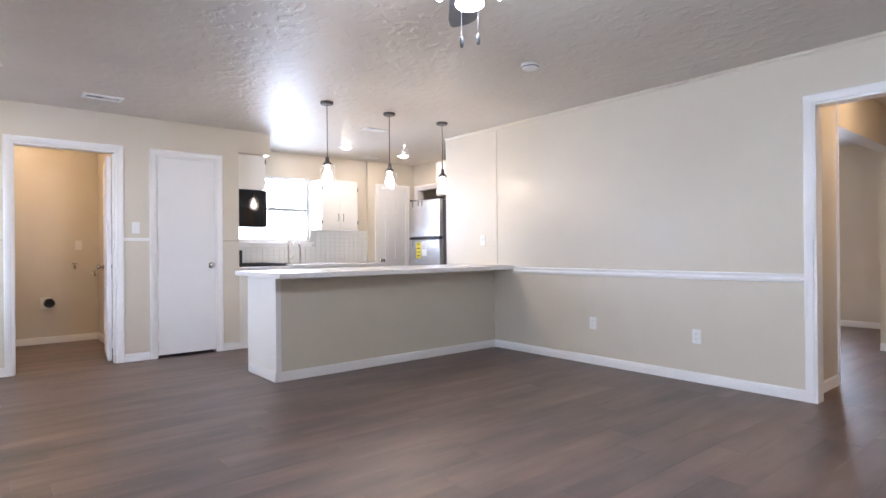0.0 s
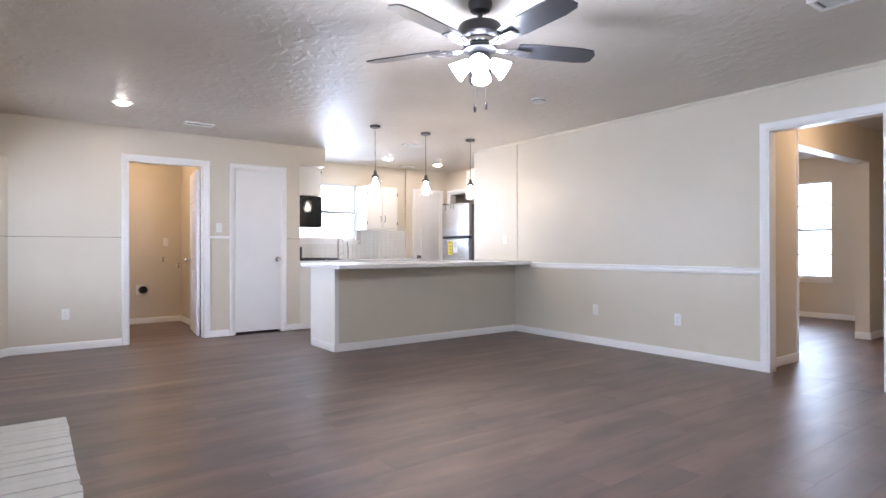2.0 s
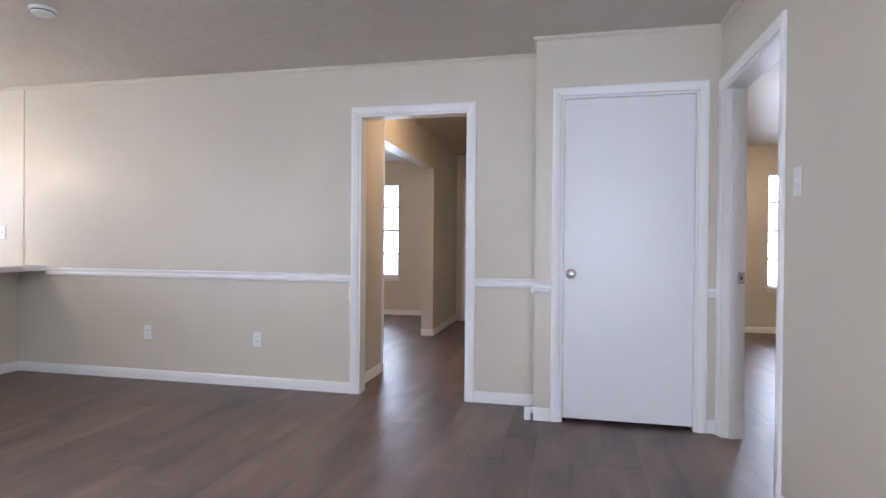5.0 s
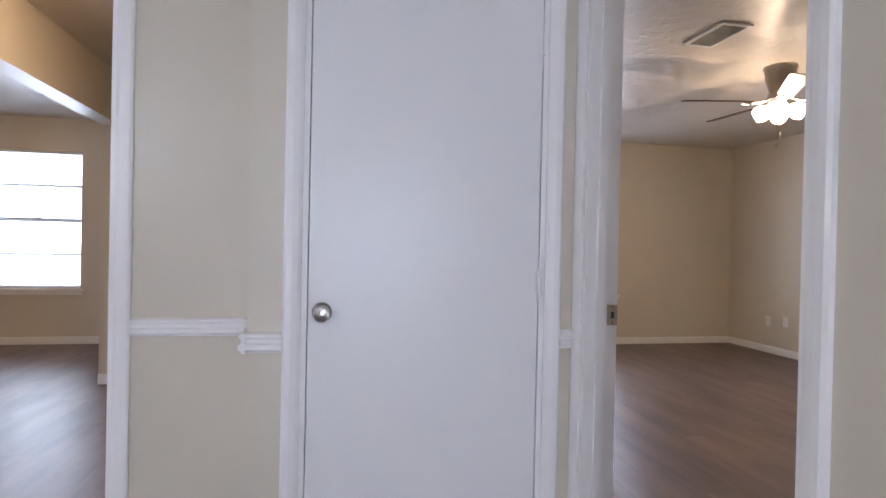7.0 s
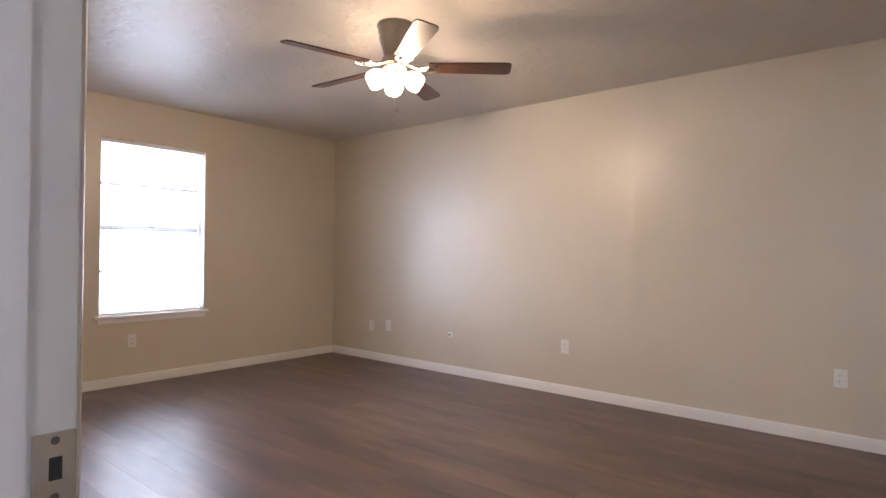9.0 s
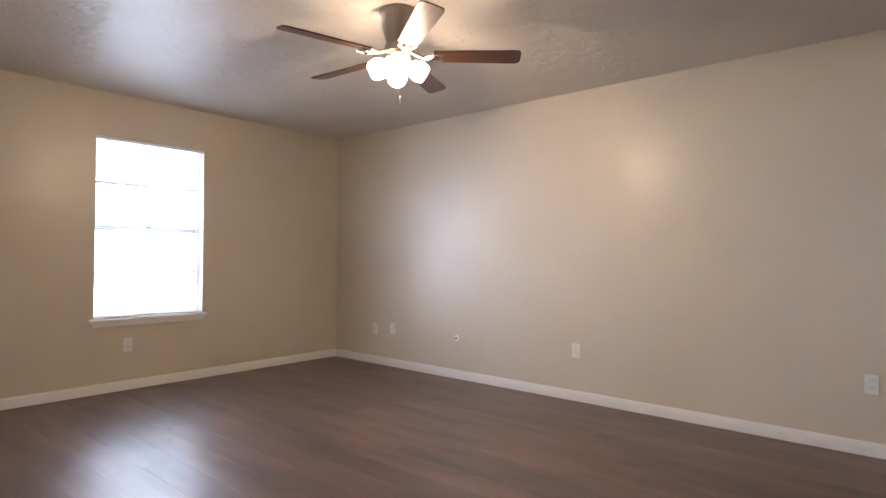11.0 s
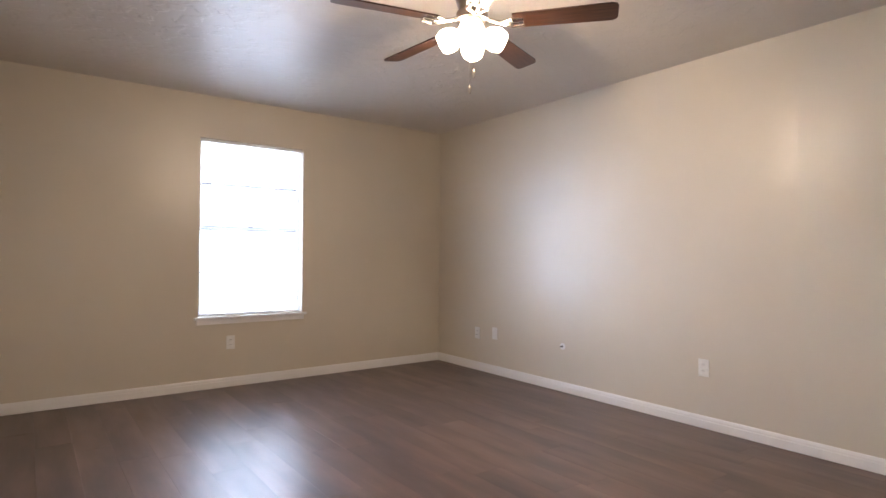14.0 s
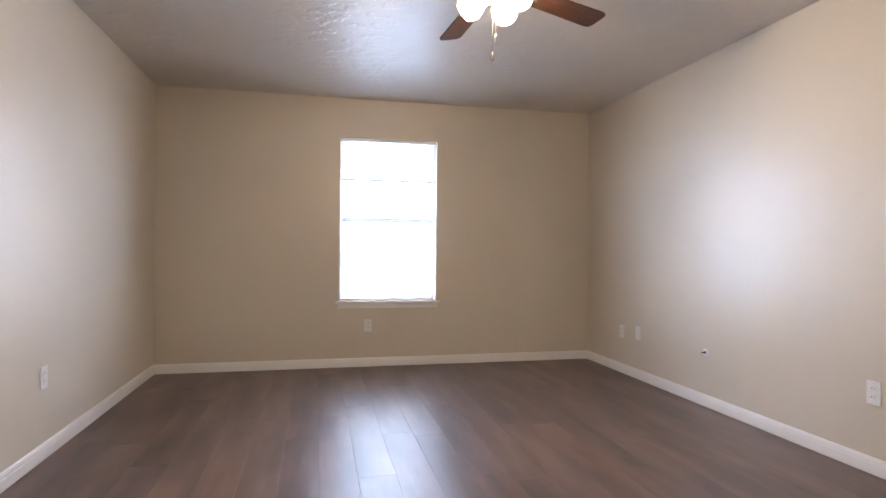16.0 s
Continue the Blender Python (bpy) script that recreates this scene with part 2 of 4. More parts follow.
BASE = [(0, 0), (0.014, 0), (0.014, 0.050), (0.0115, 0.054), (0.0115, 0.064), (0.008, 0.074), (0.004, 0.080), (0, 0.080)]
RAIL = [(0, 0), (0.010, 0), (0.014, 0.008), (0.022, 0.012), (0.022, 0.026), (0.013, 0.032), (0.013, 0.044), (0.020, 0.050), (0.020, 0.058), (0.008, 0.064), (0, 0.064)]
CROWN = [(0, 0), (0.006, 0), (0.018, 0.012), (0.018, 0.024), (0, 0.024)]


def moulding(name, p, q, profile, out, label):
    return single(name, run_profile(B(), p, q, profile, out), TRIM, label, "trim", "structure")


def base(p, q, out):
    return moulding("baseboard", (*p, 0.003), (*q, 0.003), BASE, (*out, 0), "white painted wooden baseboard along the foot of the wall")


def wall(name, x0, x1, y0, y1, holes=(), z0=0.0, z1=H, label="", mat=None):
    """A straight wall. Holes: (from, to, bottom, top) along its longer side."""
    bm = B()
    along_x = abs(x1 - x0) > abs(y1 - y0)
    lo, hi = (min(x0, x1), max(x0, x1)) if along_x else (min(y0, y1), max(y0, y1))

    def piece(a, b, c, d):
        if b - a > 1e-4 and d - c > 1e-4:
            box(bm, a, b, y0, y1, c, d) if along_x else box(bm, x0, x1, a, b, c, d)
    at = lo
    for a, b, c, d in sorted(holes):
        piece(at, a, z0, z1)
        piece(a, b, z0, c)
        piece(a, b, d, z1)
        at = b
    piece(at, hi, z0, z1)
    return single(name, bm, mat or WALL, label or "beige painted wall with satin finish", "wall", "structure")


# ---- the shell ----
wall("wall_east", 4.0, 4.12, -1.335, 3.9, [(-0.85, -0.022, 0, 2.075)])
wall("wall_closet", 3.69, 3.81, -2.425, -1.335, [(-2.307, -1.497, 0, 2.06)])
wall("wall_hall_south", 3.81, 8.3, -1.455, -1.337)
wall("wall_closet_back", 4.5, 4.6, -2.425, -1.455)
wall("wall_south", 1.45, 8.252, -2.545, -2.425, [(2.725, 3.640, 0, 2.055)])
wall("wall_southwest", -2.6, 1.5, -3.40, -3.28)
wall("wall_bedroom_east", 8.112, 8.252, -6.65, -2.545, [(-4.975, -4.085, 0.60, 2.085)])
wall("wall_bedroom_south", 1.5, 8.112, -6.65, -6.527)
wall("wall_bedroom_west", 1.5, 1.6, -6.527, -2.545)
wall("wall_north", -1.33, 1.82, 4.90, 5.02, [(-0.195, 0.63, 0, 2.08), (0.97, 1.585, 0, 2.08)])
wall("wall_pantry_back", 0.85, 1.7, 5.8, 5.9)
wall("wall_kitchen_west", 1.70, 1.82, 5.02, 5.93)
wall("wall_kitchen_north", 1.70, 4.13, 5.93, 6.05, [(2.15, 3.20, 1.21, 2.10)])
wall("wall_kitchen_door", 4.13, 5.0, 5.89, 6.05, [(4.31, 4.86, 0, 2.05)])
wall("wall_kitchen_east", 5.0, 5.12, 3.9, 6.05, [(4.98, 5.80, 0, 2.05)])
wall("wall_fridge_niche", 4.12, 5.12, 3.78, 3.9)
wall("wall_pantry_passage", 5.9, 6.0, 4.3, 6.3)
wall("wall_passage_side", 5.12, 5.9, 6.05, 6.15)
wall("wall_passage_end", 5.12, 5.9, 4.2, 4.3)
wall("wall_laundry_back", -1.0, 0.95, 6.85, 6.95)
wall("wall_laundry_right", 0.75, 0.85, 5.02, 6.85)
wall("wall_laundry_left", -1.0, -0.9, 5.02, 6.85)
wall("wall_behind_kitchen_door", 4.13, 5.0, 6.5, 6.6)
wall("wall_west", -1.45, -1.33, -1.22, 2.57)
wall("wall_west_bay_head", -1.45, -1.33, 2.57, 5.02, z0=2.0, label="beige painted header over the bay window")
wall("wall_recess_north", -2.6, -1.45, -1.22, -1.10)
wall("wall_recess_west", -2.6, -2.48, -3.28, -1.22, [(-2.75, -1.55, 0.30, 2.10)])
wall("wall_hall_north", 4.12, 4.74, 0.04, 0.16)
wall("wall_front_north", 4.12, 8.72, 3.66, 3.78)
wall("wall_front_east", 8.6, 8.72, 0.205, 3.66, [(1.075, 1.975, 0.60, 2.08)])
wall("wall_hall_end", 8.2, 8.3, -1.337, 0.062, [(-0.88, -0.08, 0, 2.05)])
wall("wall_behind_hall_door", 8.9, 9.0, -1.3, 0.44)


wall("wall_hall_header", 4.74, 6.74, 0.062, 0.205, z0=2.05, label="beige header over the wide opening to the front room")
wall("wall_hall_pier", 6.74, 8.6, 0.062, 0.205, label="beige wall pier at the end of the hall")


def bay_side(name, p, q, w, z0, z1):
    """A canted side of the bay with a window hole in its middle; outside lies to the right of p to q."""
    d = Vector((q[0] - p[0], q[1] - p[1], 0))
    n = d.length
    m = Matrix.Translation((*p, 0)) @ Matrix.Rotation(math.atan2(d.y, d.x), 4, "Z")
    a, b = (n - w) / 2, (n + w) / 2
    bm = B()
    for x0, x1, c, e in ((0, a, 0, 2.0), (b, n, 0, 2.0), (a, b, 0, z0), (a, b, z1, 2.0)):
        if e - c > 0.001:
            box(bm, x0, x1, -0.12, 0, c, e)
    single(name, bm, WALL, "beige canted wall of the bay window", "wall", "structure", m)
    return m @ Matrix.Translation((n / 2, 0, z0)) @ Matrix.Rotation(math.pi, 4, "Z")


BAY_N = bay_side("wall_bay_north", (-1.25, 4.90), (-1.85, 3.97), 0.44, 0.67, 1.97)
BAY_W = bay_side("wall_bay_west", (-1.85, 3.97), (-1.85, 3.5), 0.30, 0.67, 1.97)
BAY_S = bay_side("wall_bay_south", (-1.85, 3.5), (-1.33, 2.57), 0.6, 0.67, 1.97)

single("ceiling", box(B(), -2.7, 9.1, -6.75, 7.05, H, H + 0.12), CEIL, "trowelled plaster ceiling in glossy taupe paint", "ceiling", "structure")
single("ceiling_bay", box(B(), -2.2, -1.45, 2.4, 5.05, 2.0, 2.1), TRIM, "white lowered ceiling of the bay", "ceiling", "structure")
ground = single("ground", box(B(), -300, 300, -300, 300, -0.5, -0.25), plain("lawn", (0.09, 0.12, 0.05), 0.9, 0, 3, 0.01), "green lawn around the house", "ground", "structure")

# mouldings
W_, E_, N_, S_ = (-1, 0), (1, 0), (0, 1), (0, -1)
base((4.0, 0.03), (4.0, 3.08), W_)
base((4.0, -1.335), (4.0, -0.905), W_)
base((3.676, -1.335), (4.0, -1.335), N_)
base((3.69, -1.28), (3.69, -1.442), W_)
base((3.69, -2.425), (3.69, -2.362), W_)
base((1.45, -2.425), (2.67, -2.425), N_)
base((-1.25, 4.90), (-0.25, 4.90), S_)
base((0.686, 4.90), (0.91, 4.90), S_)
base((1.64, 4.90), (1.82, 4.90), S_)
base((-1.33, -1.22), (-1.33, -0.9), E_)
base((-1.33, 1.3), (-1.33, 2.584), E_)
base((-1.45, 2.57), (-1.316, 2.57), N_)
base((-1.25, 4.90), (-1.85, 3.97), (0.84, -0.54))
base((-1.85, 3.97), (-1.85, 3.5), E_)
base((-0.9, 6.85), (0.75, 6.85), S_)
base((0.75, 5.9), (0.75, 6.85), W_)
base((8.112, -2.545), (8.112, -6.527), W_)
base((1.6, -6.527), (8.112, -6.527), N_)
base((3.70, -2.545), (8.112, -2.545), S_)
base((4.12, 0.04), (4.752, 0.04), S_)
base((4.74, 0.026), (4.74, 0.16), E_)
base((8.6, 0.205), (8.6, 3.66), W_)
base((6.74, 0.062), (8.2, 0.062), S_)
base((6.74, 0.062), (6.74, 0.205), W_)
RL = "white moulded chair rail on the beige wall"
for p, q, o in (((4.0, 0.03, 0.83), (4.0, 2.78, 0.83), (-1, 0, 0)), ((4.0, -1.335, 0.82), (4.0, -0.905, 0.82), (-1, 0, 0)),
                ((3.668, -1.335, 0.815), (4.0, -1.335, 0.815), (0, 1, 0)), ((3.69, -1.335, 0.815), (3.69, -1.442, 0.815), (-1, 0, 0)),
                ((3.69, -2.362, 0.815), (3.69, -2.42, 0.815), (-1, 0, 0)), ((0.686, 4.90, 1.20), (0.91, 4.90, 1.20), (0, -1, 0))):
    moulding("chair_rail", p, q, RAIL if p[1] < 4 else [(0, 0), (0.012, 0), (0.012, 0.03), (0, 0.03)], o, RL)
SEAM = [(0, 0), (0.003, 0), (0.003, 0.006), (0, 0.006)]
# The groove's shade is painted as a dark strip, proud of the wall.
GROOVE_SHADE = plain("groove_shade", (0.26, 0.23, 0.18), 0.8)
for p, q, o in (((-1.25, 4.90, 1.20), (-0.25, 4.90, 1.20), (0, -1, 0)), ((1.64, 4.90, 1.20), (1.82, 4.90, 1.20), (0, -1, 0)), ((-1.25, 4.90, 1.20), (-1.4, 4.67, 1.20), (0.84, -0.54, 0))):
    single("panel_seam", run_profile(B(), p, q, SEAM, o), GROOVE_SHADE, "thin dark strip painting the shaded groove across the wall panelling", "trim", "structure")
for p, q, o in (((4.0, -1.335, H - 0.024), (4.0, 3.9, H - 0.024), (-1, 0, 0)), ((3.672, -1.335, H - 0.024), (4.0, -1.335, H - 0.024), (0, 1, 0)),
                ((3.69, -2.425, H - 0.024), (3.69, -1.335, H - 0.024), (-1, 0, 0)), ((1.45, -2.425, H - 0.024), (3.69, -2.425, H - 0.024), (0, 1, 0))):
    single("ceiling_trim", run_profile(B(), p, q, CROWN, o), WALL, "narrow painted trim under the ceiling", "trim", "structure")
single("panel_batten", box(B(), 3.994, 4.0, 3.025, 3.05, 0.92, H - 0.03, 0.002), WALL, "vertical painted batten on a panel joint", "trim", "structure")
single("corner_bead", box(B(), 4.738, 4.752, 0.026, 0.045, 0.09, 2.2), TRIM, "white corner strip on the hall wall end", "trim", "structure")


# ---- doors and openings ----
def knob(parent, x, y, z, side, mat=CHROME):
    """A round door knob with its rose; side: -1 towards local -y."""
    m = Matrix.Translation((x, y, z)) @ Matrix.Rotation(radians(-90) * side, 4, "X")
    k = part("door_knob", lathe(B(), [(0, 0), (0.032, 0), (0.032, 0.004), (0.028, 0.008), (0.012, 0.012), (0.011, 0.030), (0.020, 0.036), (0.027, 0.046), (0.027, 0.056), (0.022, 0.064), (0.010, 0.067), (0, 0.067)], 24, m), mat, parent, "round satin nickel door knob", True)
    return k


def casing(parent, w, h, wide=0.055, y=0.0, out=-1, side="both"):
    """Flat-backed moulded casing round an opening of w by h; the opening's foot is centred on the origin, the wall face is y."""
    prof = [(0, 0), (0.008, 0), (0.013, 0.012), (0.017, 0.03), (0.017, wide - 0.008), (0.012, wide), (0, wide)]
    for s in (-1, 1):
        bm = B()
        ends = []
        for z, ex in ((0.002, 0), (h, 0)):
            ends.append([bm.verts.new((s * (w / 2 + d), y + out * o, z + (d if z > 0.1 else 0))) for o, d in prof])
        n = len(prof)
        for i in range(n):
            bm.faces.new((ends[0][i], ends[0][(i + 1) % n], ends[1][(i + 1) % n], ends[1][i]))
        bm.faces.new(ends[0]), bm.faces.new(ends[1])
        part("casing_side", bm, TRIM, parent)
    bm = B()
    ends = [[bm.verts.new((s * (w / 2 + d), y + out * o, h + d)) for o, d in prof] for s in (-1, 1)]
    n = len(prof)
    for i in range(n):
        bm.faces.new((ends[0][i], ends[0][(i + 1) % n], ends[1][(i + 1) % n], ends[1][i]))
    bm.faces.new(ends[0]), bm.faces.new(ends[1])
    part("casing_head", bm, TRIM, parent)


def jambs(parent, w, h, depth, t=0.018, stop=None):
    for s in (-1, 1):
        part("jamb", box(B(), s * w / 2, s * (w / 2 - t), 0.001, depth - 0.001, 0, h - 0.001, 0.001), TRIM, parent)
        if stop:
            part("door_stop", box(B(), s * (w / 2 - t), s * (w / 2 - t - 0.011), stop, stop + 0.035, 0, h - t), TRIM, parent)
    part("head_jamb", box(B(), -w / 2 + t, w / 2 - t, 0.001, depth - 0.001, h - t, h - 0.001), TRIM, parent)


def hinges(parent, x, y, h):
    for z in (0.22, h / 2, h - 0.2):
        part("hinge", rod(box(B(), x - 0.012, x + 0.012, y, y + 0.003, z - 0.045, z + 0.045), (x, y - 0.004, z - 0.045), (x, y - 0.004, z + 0.045), 0.006), TRIM, parent)


def panels(parent, w, h, y, t):
    """Six raised panels on each face of a door leaf that hangs from x = 0."""
    for a, b in ((0.12, w / 2 - 0.05), (w / 2 + 0.05, w - 0.12)):
        for c, d in ((0.24, 0.80), (0.96, 1.56), (1.66, h - 0.11)):
            for face, s in ((y, -1), (y + t, 1)):
                bm = B()
                outer = [(a, c), (b, c), (b, d), (a, d)]
                inner = [(a + 0.03, c + 0.03), (b - 0.03, c + 0.03), (b - 0.03, d - 0.03), (a + 0.03, d - 0.03)]
                mid = [(a + 0.008, c + 0.008), (b - 0.008, c + 0.008), (b - 0.008, d - 0.008), (a + 0.008, d - 0.008)]
                rings = [[bm.verts.new((x, face + s * o, z)) for x, z in ring] for ring, o in ((outer, 0.0006), (mid, 0.007), (inner, 0.003))]
                for r0, r1 in zip(rings, rings[1:]):
                    for i in range(4):
                        bm.faces.new((r0[i], r0[(i + 1) % 4], r1[(i + 1) % 4], r1[i]))
                bm.faces.new(rings[2])
                part("panel", bm, DOOR, parent)


def flush_door(name, m, w, h, depth, knob_side, label, knob_z=0.94):
    """A closed flush door in a wall whose room face is local y = 0."""
    d = thing(name, label, "door", m, "structure")
    casing(d, w, h)
    jambs(d, w, h, depth)
    leaf = part("door_leaf", box(B(), -w / 2 + 0.021, w / 2 - 0.021, 0.004, 0.04, 0.030, h - 0.022, 0.002), DOOR, d)
    knob(leaf, knob_side * (w / 2 - 0.065), 0.004, knob_z, -1)
    hinges(d, -knob_side * (w / 2 - 0.018), 0.002, h)
    return d


flush_door("door_1", pose(3.69, -1.902, 0, 0, 0, -90), 0.81, 2.06, 0.12, -1, "closed flush white closet door with a round nickel knob")
flush_door("door_2", pose(1.2775, 4.90, 0), 0.615, 2.08, 0.12, 1, "closed flush white pantry door with a round nickel knob")

op = thing("doorway_1", "white cased opening from the living room to the hall", "doorway", pose(4.0, -0.436, 0, 0, 0, -90), "structure")
casing(op, 0.828, 2.075)
jambs(op, 0.828, 2.075, 0.12)
casing(op, 0.828, 2.075, y=0.12, out=1)

bd = thing("doorway_2", "white cased bedroom doorway, its door swung inwards", "doorway", pose(3.1825, -2.425, 0, 0, 0, 180), "structure")
casing(bd, 0.915, 2.055)
jambs(bd, 0.915, 2.055, 0.12, stop=0.04)
casing(bd, 0.915, 2.055, y=0.12, out=1)
sp = part("strike_plate", box(B(), -0.4395, -0.4375, 0.082, 0.119, 0.902, 0.972, 0.0005), CHROME, bd, "nickel strike plate with screws")
part("latch_hole", box(B(), -0.4373, -0.4370, 0.096, 0.107, 0.926, 0.948), SLOT, sp)
for z in (0.910, 0.964):
    part("screw", lathe(B(), [(0, 0), (0.004, 0), (0.003, 0.001), (0, 0.001)], 10, Matrix.Translation((-0.4374, 0.101, z)) @ Matrix.Rotation(radians(90), 4, "Y")), PEWTER, sp)

ld = thing("door_3", "white six-panel laundry door standing open inwards", "door", pose(0.2175, 4.90, 0), "structure")
casing(ld, 0.825, 2.08)
jambs(ld, 0.825, 2.08, 0.12, stop=0.06)
leaf = part("door_leaf", box(B(), 0, 0.76, -0.018, 0.018, 0.015, 2.04, 0.002), DOOR, ld, "", False, pose(0.362, 0.13, 0, 0, 0, 83.5))
panels(leaf, 0.76, 2.04, -0.018, 0.036)
knob(leaf, 0.69, 0.018, 0.93, 1, CHROME)
knob(leaf, 0.69, -0.018, 0.93, -1, CHROME)
hinges(ld, 0.37, 0.12, 2.05)

kd = thing("door_4", "closed white six-panel kitchen door with a nickel knob", "door", pose(4.585, 5.89, 0), "structure")
casing(kd, 0.55, 2.05)
jambs(kd, 0.55, 2.05, 0.16)
leaf = part("door_leaf", box(B(), 0.002, 0.506, 0.0, 0.036, 0.015, 2.026, 0.002), DOOR, kd, "", False, pose(-0.254, 0.02, 0))
panels(leaf, 0.508, 2.03, 0, 0.036)
knob(leaf, 0.06, 0, 0.93, -1)

ko = thing("doorway_3", "white cased opening behind the refrigerator", "doorway", pose(5.0, 5.39, 0, 0, 0, -90), "structure")
casing(ko, 0.82, 2.05)
jambs(ko, 0.82, 2.05, 0.12)
hd = flush_door("door_5", pose(8.2, -0.48, 0, 0, 0, -90), 0.80, 2.05, 0.1, 1, "closed white door at the far end of the hall")


# ---- windows ----
def window(name, m, w, h, label, power, depth=0.14, rails=(0.25, 0.5, 0.75), sill=True, blind=True, lamp_m=None, slat_tilt=6.0, glow=(1.2, 0.8)):
    """A sash window in a hole of w by h; origin at the middle of the hole's foot on the room face, outside at +y."""
    win = thing(name, label, "window", m, "structure")
    for s in (-1, 1):
        part("frame_side", box(B(), s * w / 2, s * (w / 2 - 0.03), depth - 0.07, depth - 0.01, 0, h), TRIM, win)
    part("frame_head", box(B(), -w / 2 + 0.03, w / 2 - 0.03, depth - 0.07, depth - 0.01, h - 0.03, h), TRIM, win)
    part("frame_foot", box(B(), -w / 2 + 0.03, w / 2 - 0.03, depth - 0.07, depth - 0.01, 0, 0.035), TRIM, win)
    at = [0.035] + [h * r for r in rails] + [h - 0.03]
    for r in rails:
        t = 0.022 if abs(r - 0.5) < 0.01 else 0.014
        part("glazing_bar", box(B(), -w / 2 + 0.03, w / 2 - 0.03, depth - 0.06, depth - 0.02, h * r - t, h * r + t), BAR, win)
    if 0.5 in rails:
        part("sash_lock", box(B(), -0.022, 0.022, depth - 0.075, depth - 0.06, h * 0.5 + 0.01, h * 0.5 + 0.03, 0.004), PEWTER, win, "dark metal sash lock")
    for a, b in zip(at, at[1:]):
        p = part("pane", box(B(), -w / 2 + 0.03, w / 2 - 0.03, depth - 0.042, depth - 0.038, a + 0.009, b - 0.009), PANE, win)
        p.visible_shadow = False
    if sill:
        part("window_stool", box(B(), -w / 2 - 0.035, w / 2 + 0.035, -0.035, depth - 0.07, -0.022, -0.002, 0.004), TRIM, win)
        part("apron", box(B(), -w / 2 - 0.015, w / 2 + 0.015, -0.014, -0.001, -0.065, -0.022, 0.002), TRIM, win)
    sky_lamp(name + "_daylight", m @ Matrix.Translation((0, depth + 0.35, h / 2)) @ Matrix.Rotation(radians(-90), 4, "X"), w + glow[0], h + glow[1], power)
    if blind:
        bl = thing("mini_blind", "white lowered mini blind with its slats turned open", "blind", m @ Matrix.Translation((0, 0.035, 0)))
        part("headrail", box(B(), -w / 2 + 0.006, w / 2 - 0.006, -0.014, 0.014, h - 0.03, h - 0.003, 0.002), BLIND, bl)
        part("bottom_rail", box(B(), -w / 2 + 0.01, w / 2 - 0.01, -0.012, 0.012, 0.004, 0.018, 0.003), BLIND, bl)
        slat = mesh_of(box(B(), -w / 2 + 0.01, w / 2 - 0.01, -0.012, 0.012, -0.0005, 0.0005), "slat", BLIND)
        n = int((h - 0.06) / 0.0215)
        for i in range(n):
            ob = new("slat", slat)
            ob.parent = bl
            ob.matrix_local = pose(0, 0, 0.03 + i * 0.0215, slat_tilt)
        for x in (-w * 0.36, w * 0.36):
            part("ladder_cord", rod(B(), (x, -0.013, 0.01), (x, -0.013, h - 0.02), 0.0012, 6), BLIND, bl)
        part("tilt_wand", rod(B(), (-w * 0.40, -0.02, h * 0.42), (-w * 0.40, -0.02, h - 0.03), 0.004, 8), PLATE, bl, "clear plastic tilt wand")
    return win


window("window_1", pose(8.112, -4.53, 0.60, 0, 0, -90), 0.89, 1.485, "white sash bedroom window with bright daylight outside", 150)
window("window_2", pose(8.6, 1.525, 0.60, 0, 0, -90), 0.90, 1.48, "white sash window of the front room", 110, depth=0.12)
window("window_3", pose(2.675, 5.93, 1.21, 0, 0, 0), 1.05, 0.89, "white kitchen window over the sink, glaring with daylight", 75, depth=0.12, rails=(0.5,), blind=False, glow=(0.6, 0.8))
window("window_4", BAY_N, 0.44, 1.30, "white sash window in the canted side of the bay", 40, depth=0.12, glow=(0.3, 0.4))
window("window_5", BAY_S, 0.6, 1.30, "white sash window in the canted side of the bay", 50, depth=0.12, glow=(0.3, 0.4))
window("window_6", pose(-2.48, -2.15, 0.30, 0, 0, 90), 1.20, 1.80, "white sash window beside the fireplace", 122, depth=0.12, blind=False)


# ---- plates on the walls ----
def outlet(m, label="white duplex electrical outlet on the beige wall"):
    o = thing("wall_outlet", label, "outlet", m, group="wall outlets")
    part("cover_plate", box(B(), -0.035, 0.035, -0.006, 0.0, -0.057, 0.057, 0.003), PLATE, o)
    for z in (-0.02, 0.02):
        r = part("receptacle", box(B(), -0.016, 0.016, -0.0085, -0.004, z - 0.014, z + 0.014, 0.003), PLATE, o)
        for x in (-0.006, 0.006):
            part("slot", box(B(), x - 0.001, x + 0.001, -0.0088, -0.008, z - 0.003, z + 0.006), SLOT, r)
    return o


def light_switch(m, label="white light switch plate on the beige wall"):
    o = thing("light_switch", label, "switch", m, group="light switches")
    part("cover_plate", box(B(), -0.035, 0.035, -0.006, 0.0, -0.057, 0.057, 0.003), PLATE, o)
    part("toggle", box(B(), -0.006, 0.006, -0.016, -0.004, -0.006, 0.012, 0.002), PLATE, o)
    return o


def blank_plate(m, label="white blank cover plate on the beige wall"):
    return single("cover_plate", box(B(), -0.035, 0.035, -0.006, 0.0, -0.057, 0.057, 0.003), PLATE, label, "plate", m=m)


